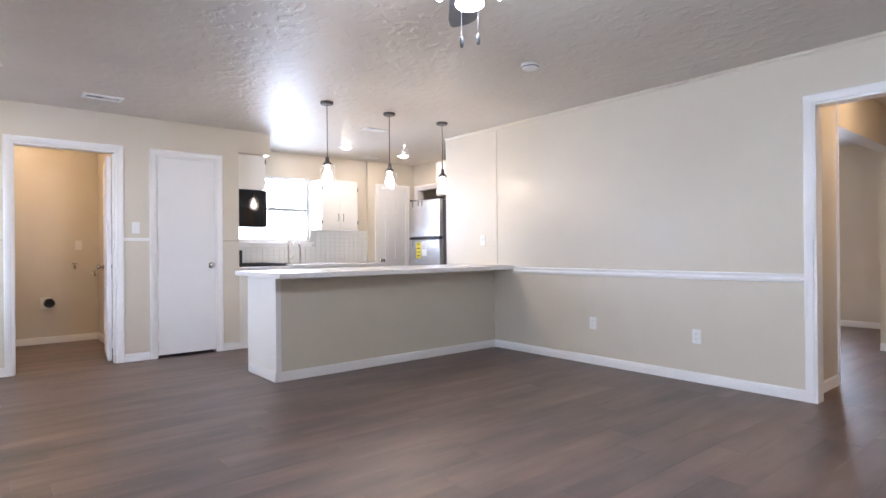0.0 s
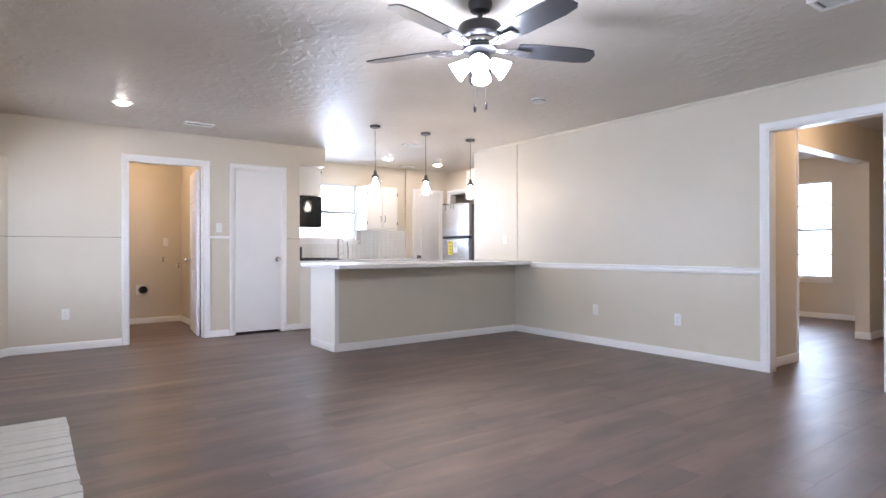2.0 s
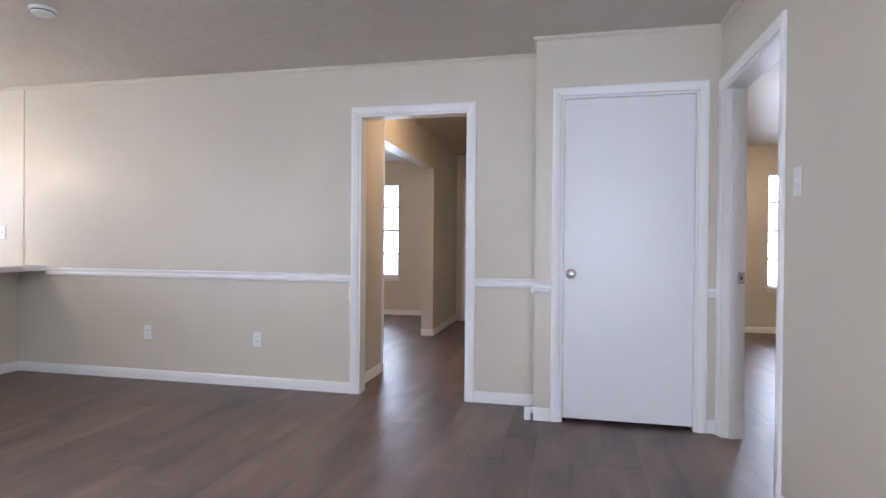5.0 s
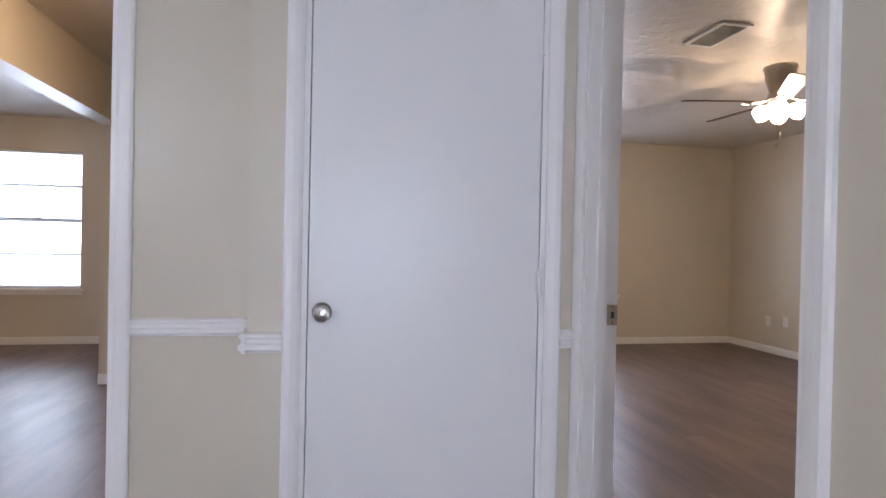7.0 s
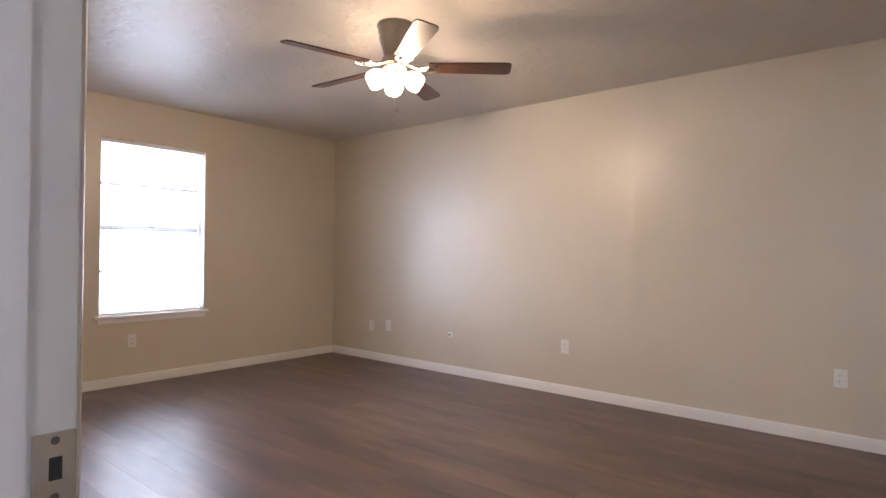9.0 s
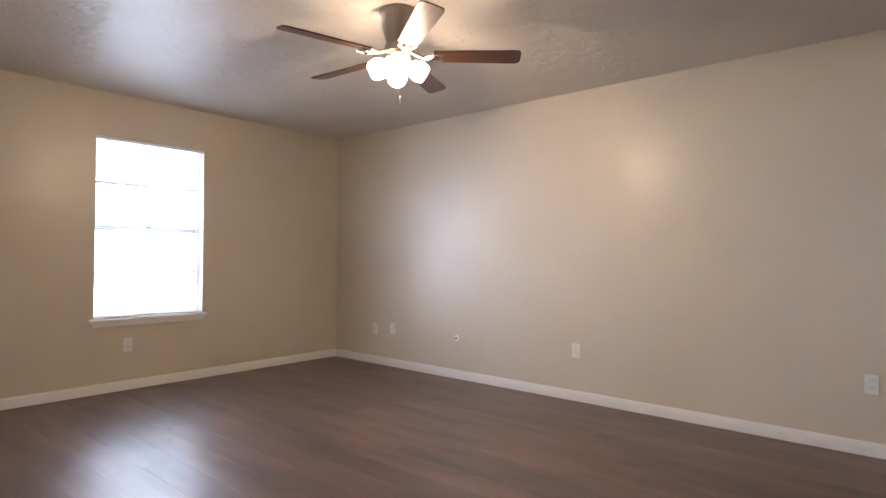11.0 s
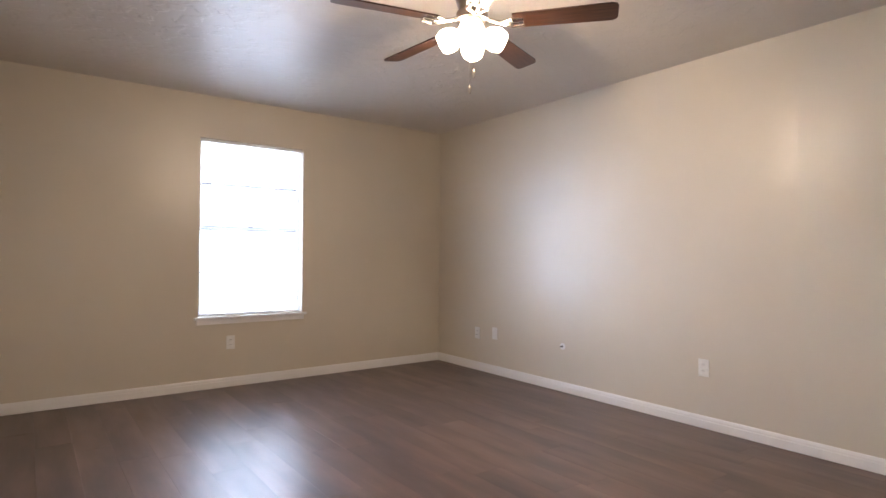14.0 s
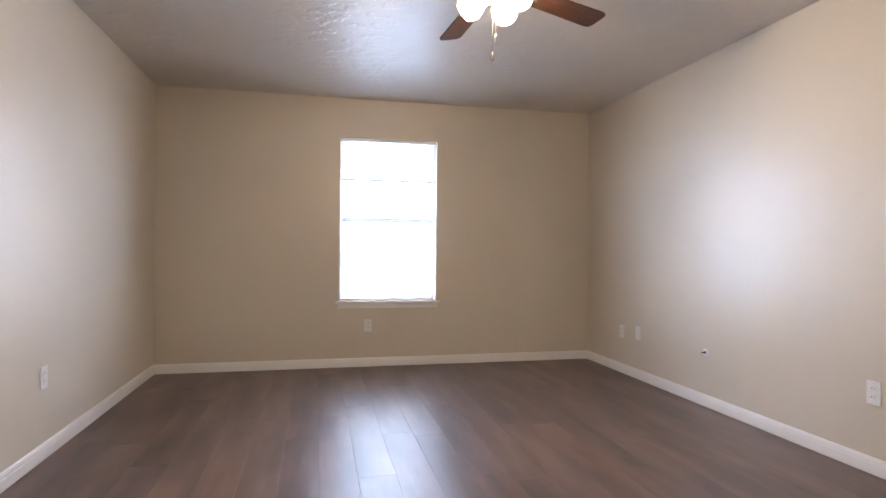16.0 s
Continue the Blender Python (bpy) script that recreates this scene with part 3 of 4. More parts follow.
outlet(pose(3.999, 1.783, 0.385, 0, 0, -90))
outlet(pose(3.999, 0.80, 0.370, 0, 0, -90))
outlet(pose(-0.769, 4.899, 0.385))
light_switch(pose(3.999, 3.252, 1.19, 0, 0, -90))
light_switch(pose(0.79, 4.899, 1.33))
light_switch(pose(2.53, -2.424, 1.376, 0, 0, 180))
outlet(pose(8.111, -4.343, 0.375, 0, 0, -90))
outlet(pose(7.459, -6.526, 0.366, 0, 0, 180))
blank_plate(pose(7.204, -6.526, 0.387, 0, 0, 180))
outlet(pose(5.159, -6.526, 0.396, 0, 0, 180))
outlet(pose(3.312, -6.526, 0.414, 0, 0, 180))
outlet(pose(6.156, -2.546, 0.414))
cj = thing("cable_jack", "small round coaxial cable outlet with a metal stub", "cable jack", pose(6.366, -6.526, 0.375, 0, 0, 180))
part("cover_ring", lathe(B(), [(0, 0), (0.028, 0), (0.028, 0.002), (0.024, 0.004), (0.010, 0.004), (0, 0.004)], 20, Matrix.Rotation(radians(90), 4, "X")), PLATE, cj)
part("coax_stub", lathe(B(), [(0, 0), (0.008, 0), (0.008, 0.012), (0.005, 0.014), (0.005, 0.03), (0, 0.03)], 12, Matrix.Rotation(radians(90), 4, "X")), PEWTER, cj)


# ---- on the ceiling ----
# Flat grey backing that paints the shade between a vent's slats.
DUCT_SHADE = plain("duct_shade", (0.22, 0.21, 0.20), 0.7)


def vent(m, w, d, label):
    v = thing("ceiling_vent", label, "vent", m)
    for s in (-1, 1):
        part("frame_side", box(B(), -w / 2, w / 2, s * d / 2, s * (d / 2 - 0.025), -0.012, 0, 0.002), PLATE, v)
        part("frame_end", box(B(), s * w / 2, s * (w / 2 - 0.025), -d / 2 + 0.025, d / 2 - 0.025, -0.012, 0, 0.002), PLATE, v)
    part("backing", box(B(), -w / 2 + 0.025, w / 2 - 0.025, -d / 2 + 0.025, d / 2 - 0.025, -0.002, 0), DUCT_SHADE, v)
    n = int((w - 0.06) / 0.016)
    for i in range(n):
        x = -w / 2 + 0.034 + i * 0.016
        bm = box(B(), -0.0008, 0.0008, -d / 2 + 0.025, d / 2 - 0.025, -0.006, 0.006)
        part("slat", bm, PLATE, v, "", False, pose(x, 0, -0.0075, 0, 35 if i < n / 2 else -35))
    return v


vent(pose(0.42, 4.28, H - 0.001), 0.30, 0.15, "white louvred air vent in the living room ceiling")
vent(pose(2.53, -1.10, H - 0.001, 0, 0, 90), 0.36, 0.20, "white louvred air vent near the closet")
vent(pose(3.0, 3.95, H - 0.001), 0.28, 0.12, "white louvred air vent in the kitchen ceiling")
vent(pose(3.98, 5.62, H - 0.001), 0.25, 0.12, "small white vent above the kitchen sink")
vent(pose(4.82, -3.795, H - 0.001), 0.36, 0.20, "white louvred air vent in the bedroom ceiling")

sd = thing("smoke_detector", "round white smoke detector on the ceiling", "smoke detector", pose(2.70, 1.39, H - 0.001))
part("body", lathe(B(), [(0, 0), (0.068, 0), (0.068, -0.010), (0.060, -0.014), (0.058, -0.030), (0.046, -0.038), (0, -0.038)], 28), PLATE, sd, "", True)
part("grille", lathe(B(), [(0.0595, -0.018), (0.0605, -0.018), (0.0600, -0.024), (0.0590, -0.024)], 28), SLOT, sd)


def can_light(x, y, label):
    c = thing("recessed_light", label, "ceiling light", pose(x, y, H - 0.001), group="recessed ceiling lights")
    part("trim_ring", lathe(B(), [(0.062, 0), (0.092, 0), (0.092, -0.004), (0.075, -0.009), (0.062, -0.005), (0.062, 0)], 28), PLATE, c, "", True)
    part("lens", lathe(B(), [(0.058, -0.002), (0.056, -0.008), (0.048, -0.016), (0.030, -0.021), (0, -0.023)], 24), GLOW_CAN, c, "glowing domed lens", True)
    return c


for x, y in ((-0.37, 3.75), (3.30, 5.10), (4.30, 5.20)):
    can_light(x, y, "lit recessed ceiling light with a white ring")


def dome_light(x, y, label, r=0.12):
    d = thing("dome_light", label, "ceiling light", pose(x, y, H - 0.001))
    part("pan", lathe(B(), [(0, 0), (r + 0.01, 0), (r + 0.01, -0.012), (0, -0.012)], 28), PLATE, d)
    part("dome", lathe(B(), [(r, -0.012), (r * 0.95, -0.035), (r * 0.7, -0.065), (r * 0.35, -0.08), (0, -0.085)], 28), GLOW_DOME, d, "glowing glass dome", True)


dome_light(0.0, 6.0, "lit glass dome light in the laundry closet ceiling")
# Added out of view to warm and brighten the front room's walls.
dome_light(6.4, 2.3, "unseen dome light added to brighten the front room", 0.16)
dome_light(4.9, -0.6, "lit glass dome light in the hall ceiling")


def chain(parent, x, y, z0, z1, mat):
    part("pull_chain", rod(B(), (x, y, z1), (x, y, z0), 0.0010, 6), mat, parent)
    part("chain_fob", lathe(B(), [(0, 0.012), (0.004, 0.010), (0.007, 0), (0.008, -0.018), (0.005, -0.03), (0, -0.032)], 12, Matrix.Translation((x, y, z0))), mat, parent, "", True)


def blade_mesh(r0, r1, w0, w1, mat, clip):
    """A fan blade along +x with clipped or rounded tip and rounded edges."""
    if clip:
        pts = [(r0, -w0 / 2), (r0 + 0.10, -w1 * 0.47), (r1 - 0.12, -w1 / 2), (r1 - 0.03, -w1 * 0.42), (r1, -w1 * 0.15), (r1, w1 * 0.30), (r1 - 0.02, w1 * 0.42), (r1 - 0.10, w1 / 2), (r0 + 0.10, w1 * 0.47), (r0, w0 / 2)]
    else:
        pts = [(r0, -w0 / 2), (r1 - 0.03, -w1 / 2), (r1 - 0.008, -w1 * 0.44), (r1, -w1 * 0.30), (r1, w1 * 0.30), (r1 - 0.008, w1 * 0.44), (r1 - 0.03, w1 / 2), (r0, w0 / 2)]
    bm = B()
    lo = [bm.verts.new((x, y, -0.0035)) for x, y in pts]
    hi = [bm.verts.new((x, y, 0.0035)) for x, y in pts]
    bm.faces.new(list(reversed(lo))), bm.faces.new(hi)
    for i in range(len(pts)):
        j = (i + 1) % len(pts)
        bm.faces.new((lo[i], lo[j], hi[j], hi[i]))
    return mesh_of(bm, "blade", mat)


def living_fan(x, y):
    f = thing("ceiling_fan", "dark bronze ceiling fan with five blades and lit white shades", "ceiling fan", pose(x, y, 0.025))
    top = H - 0.025
    part("canopy", lathe(B(), [(0, top), (0.068, top), (0.068, top - 0.02), (0.055, top - 0.05), (0.03, top - 0.062), (0, top - 0.062)], 28), IRON, f, "", True)
    part("downrod", rod(B(), (0, 0, top - 0.06), (0, 0, 2.29), 0.013, 14), IRON, f)
    part("motor_housing", lathe(B(), [(0, 2.31), (0.035, 2.31), (0.06, 2.30), (0.115, 2.285), (0.128, 2.265), (0.128, 2.225), (0.110, 2.205), (0.09, 2.20), (0.085, 2.17), (0.095, 2.16), (0.095, 2.145), (0.06, 2.13), (0, 2.13)], 36), IRON, f, "", True)
    part("vent_band", lathe(B(), [(0.091, 2.198), (0.096, 2.195), (0.096, 2.178), (0.089, 2.174)], 36), CHROME, f, "", True)
    mesh = blade_mesh(0.22, 0.70, 0.11, 0.148, BLADE_DARK, True)
    for k in range(5):
        az = 50 + 72 * k
        arm = tube(B(), [(0.085, 0, 2.165), (0.13, 0, 2.150), (0.18, 0, 2.155), (0.22, 0, 2.163)], 0.011, 10)
        box(arm, 0.20, 0.30, -0.030, 0.030, 2.152, 2.160, 0.003)
        for s in (-1, 1):
            tube(arm, [(0.10, 0, 2.16), (0.15, s * 0.03, 2.150), (0.21, s * 0.035, 2.156)], 0.007, 8)
        part("blade_arm", arm, PEWTER, f, "curved bronze blade arm", True, pose(0, 0, 0, 0, 0, az))
        ob = new("blade", mesh)
        ob.parent = f
        ob.matrix_local = pose(0, 0, 2.168, 0, 0, az) @ pose(0, 0, 0, -12)
    part("light_fitter", lathe(B(), [(0, 2.13), (0.05, 2.13), (0.062, 2.11), (0.062, 2.075), (0.045, 2.05), (0.02, 2.035), (0, 2.03)], 28), IRON, f, "", True)
    for k in range(4):
        m = pose(0, 0, 2.085, 0, 0, 47 + 90 * k) @ pose(0.055, 0, 0, 0, 125, 0) @ Matrix.Scale(0.9, 4)
        sh = part("shade", lathe(B(), [(0.022, 0.01), (0.030, 0.012), (0.040, 0.04), (0.050, 0.075), (0.062, 0.115), (0.058, 0.115), (0.046, 0.075), (0.036, 0.04), (0.022, 0.018)], 24, m), GLOW_COOL, f, "glowing white bell-shaped glass shade", True)
        part("shade_holder", lathe(B(), [(0, 0), (0.026, 0), (0.028, 0.02), (0.020, 0.022), (0, 0.022)], 20, m), IRON, f)
    chain(f, -0.03, 0.012, 1.83, 2.06, IRON)
    chain(f, 0.025, -0.018, 1.845, 2.06, IRON)
    return f


def bedroom_fan(x, y):
    f = thing("ceiling_fan", "nickel flush-mount ceiling fan with walnut blades and lit glass globes", "ceiling fan", pose(x, y, 0))
    part("housing", lathe(B(), [(0, H), (0.105, H), (0.108, H - 0.012), (0.098, H - 0.03), (0.10, H - 0.045), (0.092, H - 0.06), (0.094, H - 0.08), (0.082, H - 0.12), (0.07, H - 0.16), (0.06, H - 0.19), (0, H - 0.19)], 36), NICKEL, f, "", True)
    part("hub", lathe(B(), [(0, 2.25), (0.075, 2.25), (0.075, 2.215), (0.05, 2.205), (0.042, 2.19), (0.042, 2.135), (0.02, 2.12), (0, 2.12)], 32), NICKEL, f, "", True)
    mesh = blade_mesh(0.19, 0.655, 0.10, 0.122, WALNUT, False)
    for k in range(5):
        az = 3.8 + 72 * k
        arm = tube(B(), [(0.065, 0, 2.222), (0.10, 0, 2.205), (0.15, 0, 2.190)], 0.010, 10)
        for s in (-1, 0, 1):
            tube(arm, [(0.14, s * 0.008, 2.192), (0.19, s * 0.042, 2.188), (0.24, s * 0.034, 2.190)], 0.007, 8)
        part("blade_arm", arm, CHROME, f, "ornate nickel blade arm", True, pose(0, 0, 0, 0, 0, az))
        ob = new("blade", mesh)
        ob.parent = f
        ob.matrix_local = pose(0, 0, 2.200, 0, 0, az) @ pose(0, 0, 0, -12)
    for k in range(4):
        m = pose(0, 0, 2.16, 0, 0, 49 + 90 * k) @ pose(0.045, 0, 0, 0, 118, 0)
        part("globe", lathe(B(), [(0.022, 0.012), (0.036, 0.025), (0.052, 0.05), (0.057, 0.075), (0.050, 0.105), (0.040, 0.118), (0.036, 0.116), (0.046, 0.10), (0.052, 0.075), (0.047, 0.05), (0.022, 0.02)], 24, m), GLOW_WARM, f, "glowing frosted glass globe", True)
        part("globe_holder", lathe(B(), [(0, 0), (0.024, 0), (0.026, 0.018), (0.018, 0.02), (0, 0.02)], 20, m), NICKEL, f)
    chain(f, 0.010, 0.004, 1.905, 2.12, NICKEL)
    chain(f, -0.010, -0.004, 1.975, 2.12, NICKEL)
    return f


living_fan(0.965, 0.165)
bedroom_fan(5.235, -4.606)


def pendant(x, y):
    p = thing("pendant_lamp", "clear glass jar pendant lamp, lit, on a thin dark rod", "pendant lamp", pose(x, y, 0), group="pendant lamps over the counter")
    part("canopy", lathe(B(), [(0, H), (0.058, H), (0.058, H - 0.022), (0.05, H - 0.026), (0, H - 0.026)], 28), PEWTER, p)
    part("cord", rod(B(), (0, 0, H - 0.026), (0, 0, 1.93), 0.004, 8), PEWTER, p)
    part("socket", lathe(B(), [(0, 1.94), (0.012, 1.94), (0.018, 1.93), (0.018, 1.90), (0.030, 1.89), (0.045, 1.872), (0.045, 1.862), (0, 1.862)], 24), PEWTER, p, "", True)
    part("jar", lathe(B(), [(0.046, 1.868), (0.066, 1.862), (0.071, 1.85), (0.071, 1.695), (0.0685, 1.695), (0.0685, 1.848), (0.064, 1.858), (0.046, 1.864)], 28), JAR, p, "clear glass jar shade", True)
    part("bulb", lathe(B(), [(0, 1.862), (0.014, 1.862), (0.015, 1.825), (0.030, 1.800), (0.042, 1.770), (0.042, 1.750), (0.030, 1.725), (0.012, 1.714), (0, 1.712)], 20), GLOW_BULB, p, "glowing bulb", True)
    return p


for x in (2.03, 2.715, 3.395):
    pendant(x, 3.24)

# ---- peninsula and kitchen ----
pen = thing("kitchen_peninsula", "beige-fronted kitchen peninsula with a white end panel", "peninsula", pose(0, 0, 0))
part("front_wall", box(B(), 1.475, 3.999, 3.08, 3.16, 0, 0.865), WALL, pen, "beige painted front")
part("end_panel", box(B(), 1.46, 1.475, 3.08, 3.70, 0.0, 0.865, 0.001), CABINET, pen, "white painted end panel")
part("corner_post", box(B(), 1.455, 1.50, 3.068, 3.08, 0.08, 0.865, 0.002), TRIM, pen, "white corner trim")
part("cabinet_body", box(B(), 1.475, 3.999, 3.16, 3.70, 0.1, 0.865), CABINET, pen)
part("plinth", run_profile(B(), (1.447, 3.08, 0.003), (3.999, 3.08, 0.003), BASE, (0, -1, 0)), TRIM, pen, "white baseboard")
part("plinth", run_profile(B(), (1.46, 3.066, 0.003), (1.46, 3.64, 0.003), BASE, (-1, 0, 0)), TRIM, pen, "white baseboard")
bm = box(B(), 1.36, 3.998, 2.775, 3.74, 0.868, 0.91, 0.004)
single("countertop", bm, QUARTZ, "white quartz breakfast-bar top on the peninsula", "countertop")

bc = thing("base_cabinet", "white base cabinet end beside the range", "cabinet", pose(0, 0, 0))
part("side_panel", box(B(), 1.822, 2.44, 4.93, 4.975, 0.0, 0.875, 0.001), CABINET, bc)
part("filler", box(B(), 1.822, 2.42, 4.905, 4.93, 0.0, 0.08), TRIM, bc)
single("side_worktop", box(B(), 1.822, 2.46, 4.92, 4.985, 0.877, 0.91, 0.002), QUARTZ, "narrow white quartz worktop beside the range", "countertop")

rg = thing("range", "black gas range against the kitchen wall", "range", pose(0, 0, 0))
part("body", box(B(), 1.83, 2.46, 4.99, 5.75, 0.02, 0.90, 0.004), BLACK_MATT, rg)
part("cooktop", box(B(), 1.83, 2.49, 4.988, 5.752, 0.90, 0.915, 0.004), BLACK, rg)
part("backguard", box(B(), 1.83, 1.89, 4.99, 5.75, 0.915, 1.10, 0.012), BLACK_MATT, rg)
for yy in (5.17, 5.56):
    g = B()
    for k in range(4):
        box(g, 1.95, 2.44, yy - 0.15 + k * 0.1, yy - 0.138 + k * 0.1, 0.925, 0.940)
    for k in range(3):
        box(g, 1.97 + k * 0.22, 1.982 + k * 0.22, yy - 0.16, yy + 0.17, 0.915, 0.938)
    part("grate", g, BLACK_MATT, rg, "cast-iron grate")
for k in range(4):
    part("burner_knob", lathe(B(), [(0, 0), (0.02, 0), (0.018, 0.025), (0, 0.025)], 16, Matrix.Translation((2.462, 5.12 + k * 0.17, 0.84)) @ Matrix.Rotation(radians(90), 4, "Y")), BLACK_MATT, rg)
part("oven_door", box(B(), 2.46, 2.485, 5.01, 5.73, 0.2, 0.76, 0.004), BLACK, rg)

mw = thing("microwave", "glossy black over-the-range microwave", "microwave", pose(0, 0, 0))
part("body", box(B(), 1.825, 2.14, 5.0, 5.75, 1.36, 1.795, 0.004), BLACK, mw)
part("door", box(B(), 2.14, 2.185, 5.0, 5.56, 1.362, 1.793, 0.006), BLACK, mw)
part("control_panel", box(B(), 2.14, 2.18, 5.565, 5.75, 1.362, 1.793, 0.004), BLACK_MATT, mw)
part("handle", tube(B(), [(2.185, 5.52, 1.42), (2.215, 5.52, 1.44), (2.215, 5.52, 1.71), (2.185, 5.52, 1.73)], 0.008), STEEL, mw)


def bar_pull(parent, x, y, z, ax=(0, -1)):
    n = Vector((*ax, 0))
    a = Vector((x, y, z))
    part("handle", tube(B(), [a, a + n * 0.022 + Vector((0, 0, 0.012)), a + n * 0.026 + Vector((0, 0, 0.05)), a + n * 0.022 + Vector((0, 0, 0.088)), a + Vector((0, 0, 0.10))], 0.005), PEWTER, parent, "dark bronze pull")


uc = thing("wall_cabinet", "white wall cabinet above the microwave", "cabinet", pose(0, 0, 0))
part("body", box(B(), 1.823, 2.15, 5.0, 5.75, 1.80, 2.19, 0.002), CABINET, uc)
for a, b in ((5.005, 5.372), (5.378, 5.745)):
    d = part("door", box(B(), 2.15, 2.17, a, b, 1.81, 2.18, 0.003), CABINET, uc)
for z in (1.86, 2.10):
    part("hinge", box(B(), 2.165, 2.178, 4.995, 5.006, z, z + 0.05, 0.002), PEWTER, uc)
single("soffit", box(B(), 1.82, 2.19, 4.90, 5.93, 2.192, H), WALL, "beige painted soffit over the wall cabinet", "soffit", "structure")

wc = thing("wall_cabinet", "white two-door wall cabinet with dark pulls beside the window", "cabinet", pose(0, 0, 0))
part("body", box(B(), 3.21, 3.78, 5.62, 5.928, 1.39, 2.07, 0.002), CABINET, wc)
for a, b, s in ((3.215, 3.493, 1), (3.499, 3.775, -1)):
    d = part("door", box(B(), a, b, 5.60, 5.62, 1.40, 2.06, 0.003), CABINET, wc)
    bar_pull(d, b - 0.035 if s > 0 else a + 0.035, 5.60, 1.50)
    for z in (1.48, 1.95):
        part("hinge", box(B(), (a if s > 0 else b) - 0.006, (a if s > 0 else b) + 0.006, 5.592, 5.601, z - 0.025, z + 0.025, 0.001), PEWTER, d)
part("light_rail", box(B(), 3.205, 3.785, 5.60, 5.928, 1.372, 1.39, 0.003), CABINET, wc)

sk = thing("sink_cabinet", "white base cabinets under the kitchen window", "cabinet", pose(0, 0, 0))
part("body", box(B(), 2.50, 4.12, 5.35, 5.928, 0.10, 0.872), CABINET, sk)
part("toe_kick", box(B(), 2.50, 4.12, 5.42, 5.928, 0.0, 0.10), SLOT, sk)
for k in range(4):
    d = part("door", box(B(), 2.51 + k * 0.402, 2.905 + k * 0.402, 5.33, 5.35, 0.12, 0.86, 0.003), CABINET, sk)
    bar_pull(d, (2.87 if k % 2 == 0 else 2.545) + k * 0.402, 5.33, 0.72)
single("sink_worktop", box(B(), 2.495, 4.128, 5.31, 5.915, 0.874, 0.91, 0.003), QUARTZ, "white quartz worktop under the kitchen window", "countertop")
fc = thing("faucet", "chrome gooseneck kitchen faucet with a side spray", "faucet", pose(2.80, 5.78, 0.911))
part("base", lathe(B(), [(0, 0), (0.028, 0), (0.026, 0.012), (0.014, 0.02), (0, 0.02)], 20), CHROME, fc)
part("spout", tube(B(), [(0, 0, 0.02), (0, 0, 0.26), (0.0, -0.02, 0.31), (0.0, -0.07, 0.34), (0, -0.13, 0.33), (0, -0.16, 0.29), (0, -0.165, 0.25)], 0.011, 12), CHROME, fc, "", True)
part("lever", rod(B(), (0.02, 0, 0.05), (0.085, 0, 0.10), 0.006), CHROME, fc)
sp2 = thing("sprayer", "chrome pull-down sprayer beside the faucet", "sprayer", pose(2.98, 5.80, 0.911))
part("head", tube(B(), [(0, 0, 0), (0, 0, 0.20), (-0.025, -0.01, 0.28)], 0.012, 12), CHROME, sp2)

fr = thing("refrigerator", "stainless top-freezer refrigerator with taped doors", "refrigerator", pose(0, 0, 0))
part("body", box(B(), 4.36, 4.98, 4.385, 5.065, 0.02, 1.75, 0.006), GREYSIDE, fr, "grey side casing")
fz = part("freezer_door", box(B(), 4.295, 4.355, 4.38, 5.07, 1.265, 1.77, 0.012), STEEL, fr, "stainless freezer door")
fd = part("fridge_door", box(B(), 4.295, 4.355, 4.38, 5.07, 0.08, 1.225, 0.012), STEEL, fr, "stainless lower door")
part("grip", box(B(), 4.285, 4.35, 4.40, 5.05, 1.228, 1.262, 0.006), BLACK_MATT, fr, "dark grip recess")
part("hinge_cap", box(B(), 4.30, 4.38, 4.99, 5.06, 1.772, 1.79, 0.004), BLACK_MATT, fr)
lb = part("energy_label", box(B(), 4.2925, 4.2945, 4.80, 4.905, 0.97, 1.19), YELLOW, fd, "yellow energy label")
for z in (1.16, 1.10, 1.05, 1.0):
    part("print_bar", box(B(), 4.2918, 4.2924, 4.815, 4.89, z, z + 0.012), INK, lb)
lb2 = part("paper_label", box(B(), 4.2925, 4.2945, 4.67, 4.78, 1.0, 1.19), PAPER, fd, "white paper label")
for z in (1.16, 1.13, 1.10):
    part("print_bar", box(B(), 4.2918, 4.2924, 4.69, 4.76, z, z + 0.008), INK, lb2)
for y0, z0, z1, p in ((4.46, 1.20, 1.34, fd), (4.56, 1.22, 1.40, fz), (4.40, 1.10, 1.28, fd), (4.98, 1.13, 1.23, fd), (4.97, 1.68, 1.775, fz), (4.76, 1.69, 1.775, fz), (4.84, 1.70, 1.775, fz)):
    part("tape", box(B(), 4.290, 4.2938, y0, y0 + 0.013, z0, z1), TAPE if z1 < 1.5 else GREYSIDE, p, "blue tape strip" if z1 < 1.5 else "")
oc = thing("fridge_cabinet", "white wall cabinet above the refrigerator", "cabinet", pose(0, 0, 0))
part("body", box(B(), 4.68, 4.998, 4.36, 4.90, 1.86, 2.34, 0.002), CABINET, oc)
part("door", box(B(), 4.66, 4.68, 4.365, 4.895, 1.87, 2.33, 0.003), CABINET, oc)

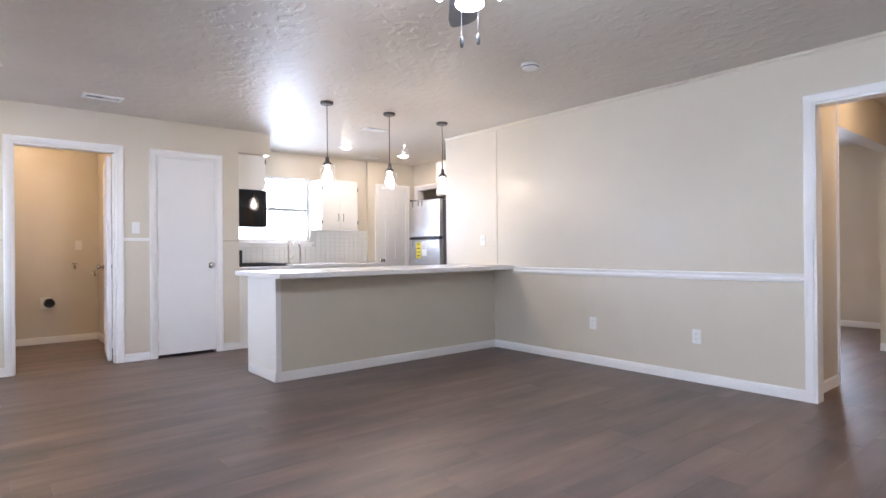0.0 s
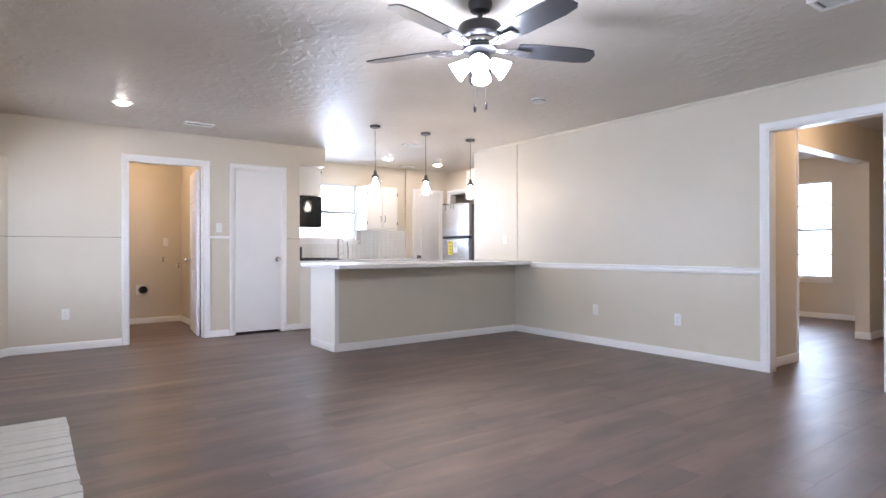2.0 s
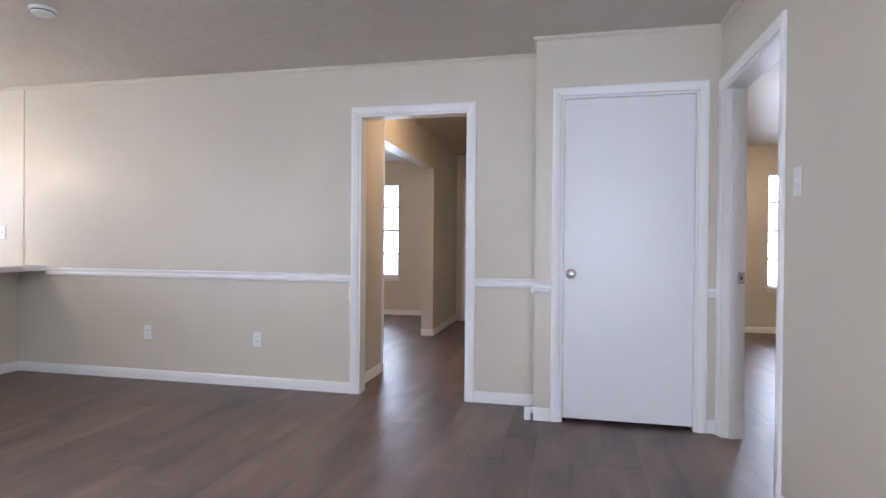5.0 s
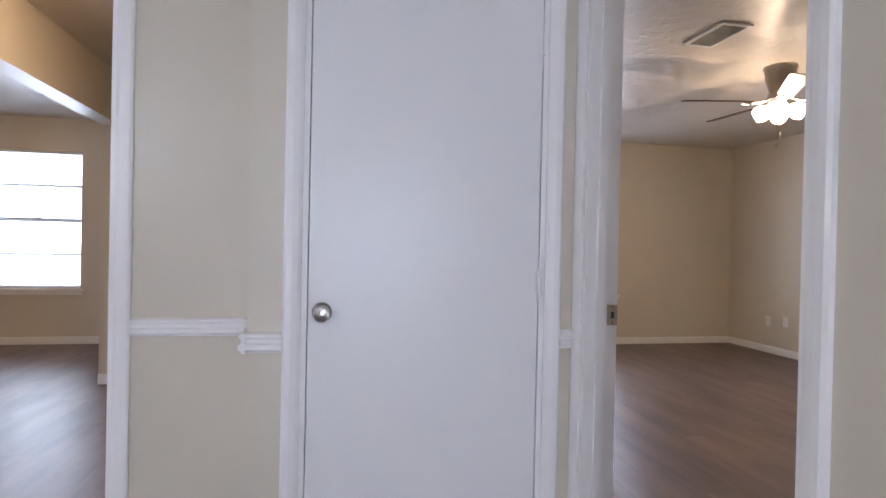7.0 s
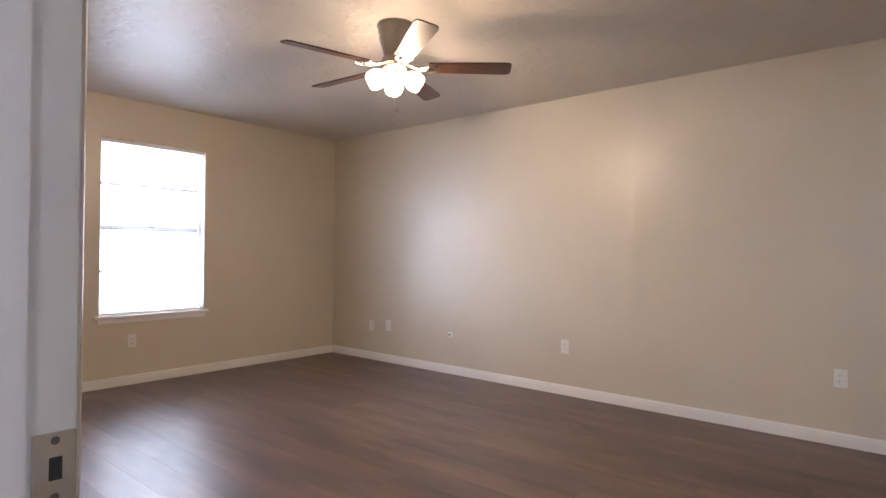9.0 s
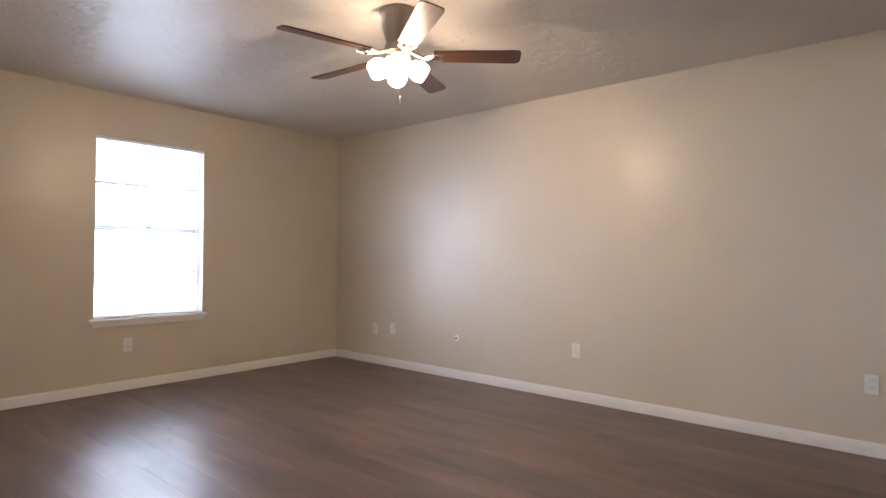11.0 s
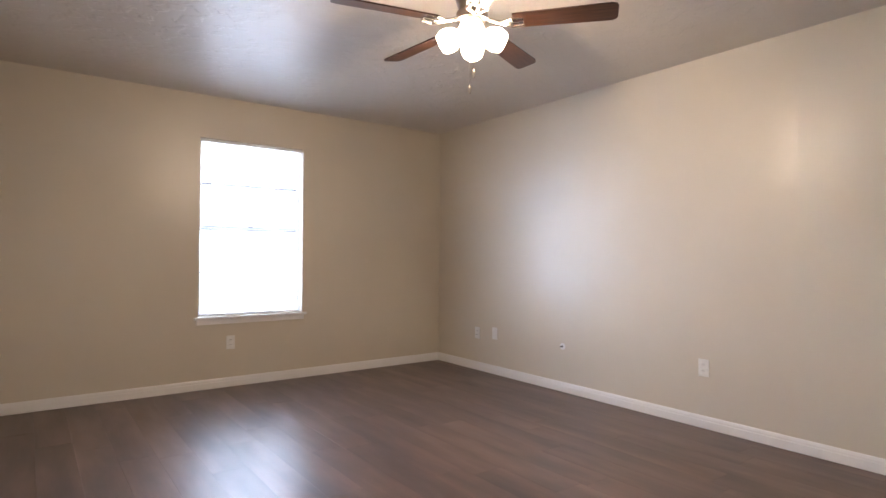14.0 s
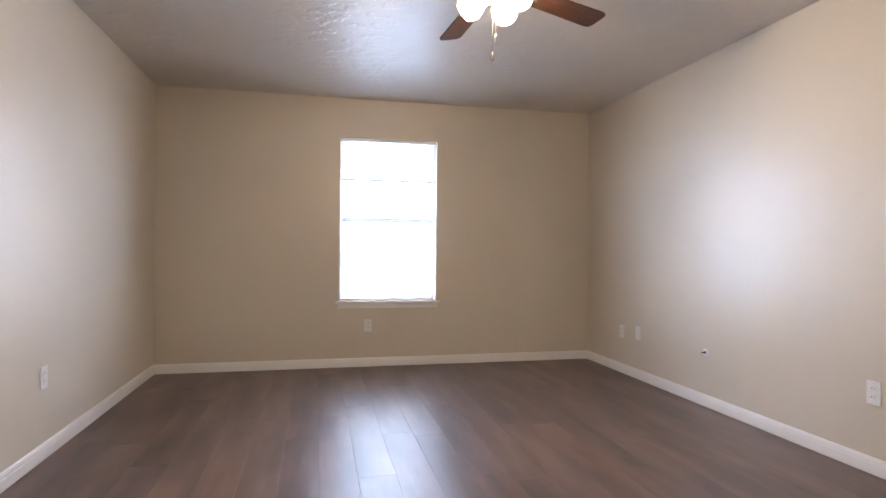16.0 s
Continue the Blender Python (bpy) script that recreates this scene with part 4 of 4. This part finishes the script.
# backsplash
tiles = B()
for i in range(29):
    for j in range(8):
        x0, z0 = 1.88 + i * 0.0775, 0.912 + j * 0.0585
        if x0 + 0.076 < 4.128:
            if z0 + 0.057 > 1.145 and x0 < 3.21 and z0 < 2.1:
                continue
            box(tiles, x0, x0 + 0.0745, 5.921, 5.929, z0, z0 + 0.0565)
single("backsplash_tiles", tiles, plain("glazed_tile", (0.80, 0.80, 0.78), 0.12), "small glazed white backsplash tiles", "tiles", "stuff")
single("backsplash_grout", box(box(B(), 1.88, 3.208, 5.9265, 5.9295, 0.91, 1.143), 3.209, 4.128, 5.9265, 5.9295, 0.91, 1.385), plain("grout", (0.60, 0.60, 0.58), 0.8), "grey grout bed of the backsplash", "grout", "structure")

# ---- laundry closet ----
blank_plate(pose(0.541, 6.849, 1.178), "beige painted electrical plate in the laundry closet")
dv = thing("dryer_vent", "round dark dryer vent collar in the laundry wall", "dryer vent", pose(0.237, 6.849, 0.488))
part("wall_flange", box(B(), -0.085, 0.02, -0.004, 0, -0.07, 0.07, 0.002), PLATE, dv)
part("collar", lathe(B(), [(0.056, 0), (0.056, 0.09), (0.052, 0.09), (0.052, 0.005)], 24, Matrix.Rotation(radians(90), 4, "X")), PEWTER, dv, "", True)
part("opening", lathe(B(), [(0, 0.004), (0.052, 0.004), (0.052, 0.006), (0, 0.006)], 20, Matrix.Rotation(radians(90), 4, "X")), SLOT, dv)
for x, z in ((0.494, 0.931), (0.703, 0.835)):
    v = thing("water_valve", "small brass washing-machine valve", "valve", pose(x, 6.849, z))
    part("escutcheon", lathe(B(), [(0, 0), (0.028, 0), (0.024, 0.006), (0, 0.006)], 20, Matrix.Rotation(radians(90), 4, "X")), PLATE, v)
    part("spigot", tube(B(), [(0, 0, 0), (0, -0.06, 0), (0, -0.085, -0.035)], 0.011, 10), BRASS, v)
    part("wheel", lathe(B(), [(0, 0), (0.022, 0), (0.022, 0.008), (0, 0.008)], 14, Matrix.Translation((0, -0.05, 0.018))), PEWTER, v)

# ---- fireplace hearth of painted brick ----
hearth = thing("hearth", "raised fireplace hearth of white painted brick", "hearth", pose(0, 0, 0))
HX0, HX1, HY0, HY1, HZ = -1.33, -0.92, -0.75, 1.16, 0.225
part("mortar_bed", box(B(), HX0, HX1 - 0.008, HY0 + 0.008, HY1 - 0.008, 0.0, HZ - 0.008), BRICK, hearth)
bt = mesh_of(box(B(), -0.204, 0.204, -0.0288, 0.0288, -0.025, 0.025, 0.004), "brick", BRICK)
bs = mesh_of(box(B(), -0.025, 0.025, -0.097, 0.097, -0.025, 0.025, 0.006), "brick", BRICK)
rng = random.Random(4)
n = int((HY1 - HY0) / 0.0603)
for i in range(n):
    ob = new("brick", bt)
    ob.parent = hearth
    ob.matrix_local = pose((HX0 + HX1) / 2 + rng.uniform(-0.003, 0.003), HY1 - 0.030 - i * 0.0603, HZ - 0.025 + rng.uniform(-0.0015, 0.0015), rng.uniform(-0.6, 0.6), rng.uniform(-0.4, 0.4), rng.uniform(-0.6, 0.6))
for row in range(3):
    y = HY1 - 0.10 - (0.1 if row % 2 else 0)
    while y > HY0:
        ob = new("brick", bs)
        ob.parent = hearth
        ob.matrix_local = pose(HX1 - 0.025 + rng.uniform(-0.002, 0.002), y, 0.028 + row * 0.06, 0, 0, rng.uniform(-0.5, 0.5))
        y -= 0.204

# ---- floor of vinyl planks ----
floor = single("floor", box(B(), -2.7, 9.1, -6.75, 7.05, -0.25, -0.011), plain("underlay", (0.03, 0.022, 0.018), 0.8), "dark walnut vinyl plank floor", "floor", "structure")
PL, PW, GAP = 1.22, 0.18, 0.0003
cuts = {}


def plank_mesh(length):
    key = round(length, 2)
    if key not in cuts:
        bm = B()
        a, b, e = key / 2 - GAP, PW / 2 - GAP, 0.0004
        lo = [bm.verts.new((x, y, -0.0003)) for x, y in ((-a, -b), (a, -b), (a, b), (-a, b))]
        hi = [bm.verts.new((x, y, 0)) for x, y in ((-a + e, -b + e), (a - e, -b + e), (a - e, b - e), (-a + e, b - e))]
        ft = [bm.verts.new((x, y, -0.011)) for x, y in ((-a, -b), (a, -b), (a, b), (-a, b))]
        bm.faces.new(hi)
        for i in range(4):
            j = (i + 1) % 4
            bm.faces.new((lo[i], lo[j], hi[j], hi[i])), bm.faces.new((ft[i], ft[j], lo[j], lo[i]))
        cuts[key] = mesh_of(bm, "plank", PLANK)
    return cuts[key]


zones = ((-2.55, 4.12, -2.46, 6.9), (-2.55, 1.5, -3.36, -2.46), (4.12, 8.9, -1.345, 3.71), (4.12, 5.9, 3.71, 6.23), (1.55, 8.4, -6.6, -2.46))
near, far = [], []
rng = random.Random(11)
for x0, x1, y0, y1 in zones:
    y = y0 + PW / 2
    while y < y1 - 0.01:
        x = x0 - rng.uniform(0, 1.1)
        while x < x1:
            a, b = max(x, x0), min(x + PL, x1)
            if b - a > 0.03:
                mid = ((a + b) / 2, y)
                (near if (-1.3 < mid[0] < 4.3 and -2.2 < mid[1] < 3.4) or (3.2 < mid[0] < 8.2 and -6.4 < mid[1] < -2.6) else far).append((mid, b - a))
            x += PL
        y += PW
for mid, length in near[:330]:
    ob = new("plank", plank_mesh(length))
    ob.parent = floor
    ob.location = (*mid, 0)
rest = far + near[330:]
verts, faces = [], []
for (x, y), length in rest:
    k, a, b = len(verts), length / 2 - GAP, PW / 2 - GAP
    verts += [(x - a, y - b, 0), (x + a, y - b, 0), (x + a, y + b, 0), (x - a, y + b, 0)]
    verts += [(x - a, y - b, -0.011), (x + a, y - b, -0.011), (x + a, y + b, -0.011), (x - a, y + b, -0.011)]
    faces += [(k, k + 1, k + 2, k + 3), (k, k + 4, k + 5, k + 1), (k + 1, k + 5, k + 6, k + 2), (k + 2, k + 6, k + 7, k + 3), (k + 3, k + 7, k + 4, k)]
me = bpy.data.meshes.new("far_planks")
me.from_pydata(verts, [], faces)
me.materials.append(PLANK_FAR)
fp = new("far_planks", me)
fp.parent = floor
tagged(fp, "dark walnut vinyl planks further off", "", "", "stuff")
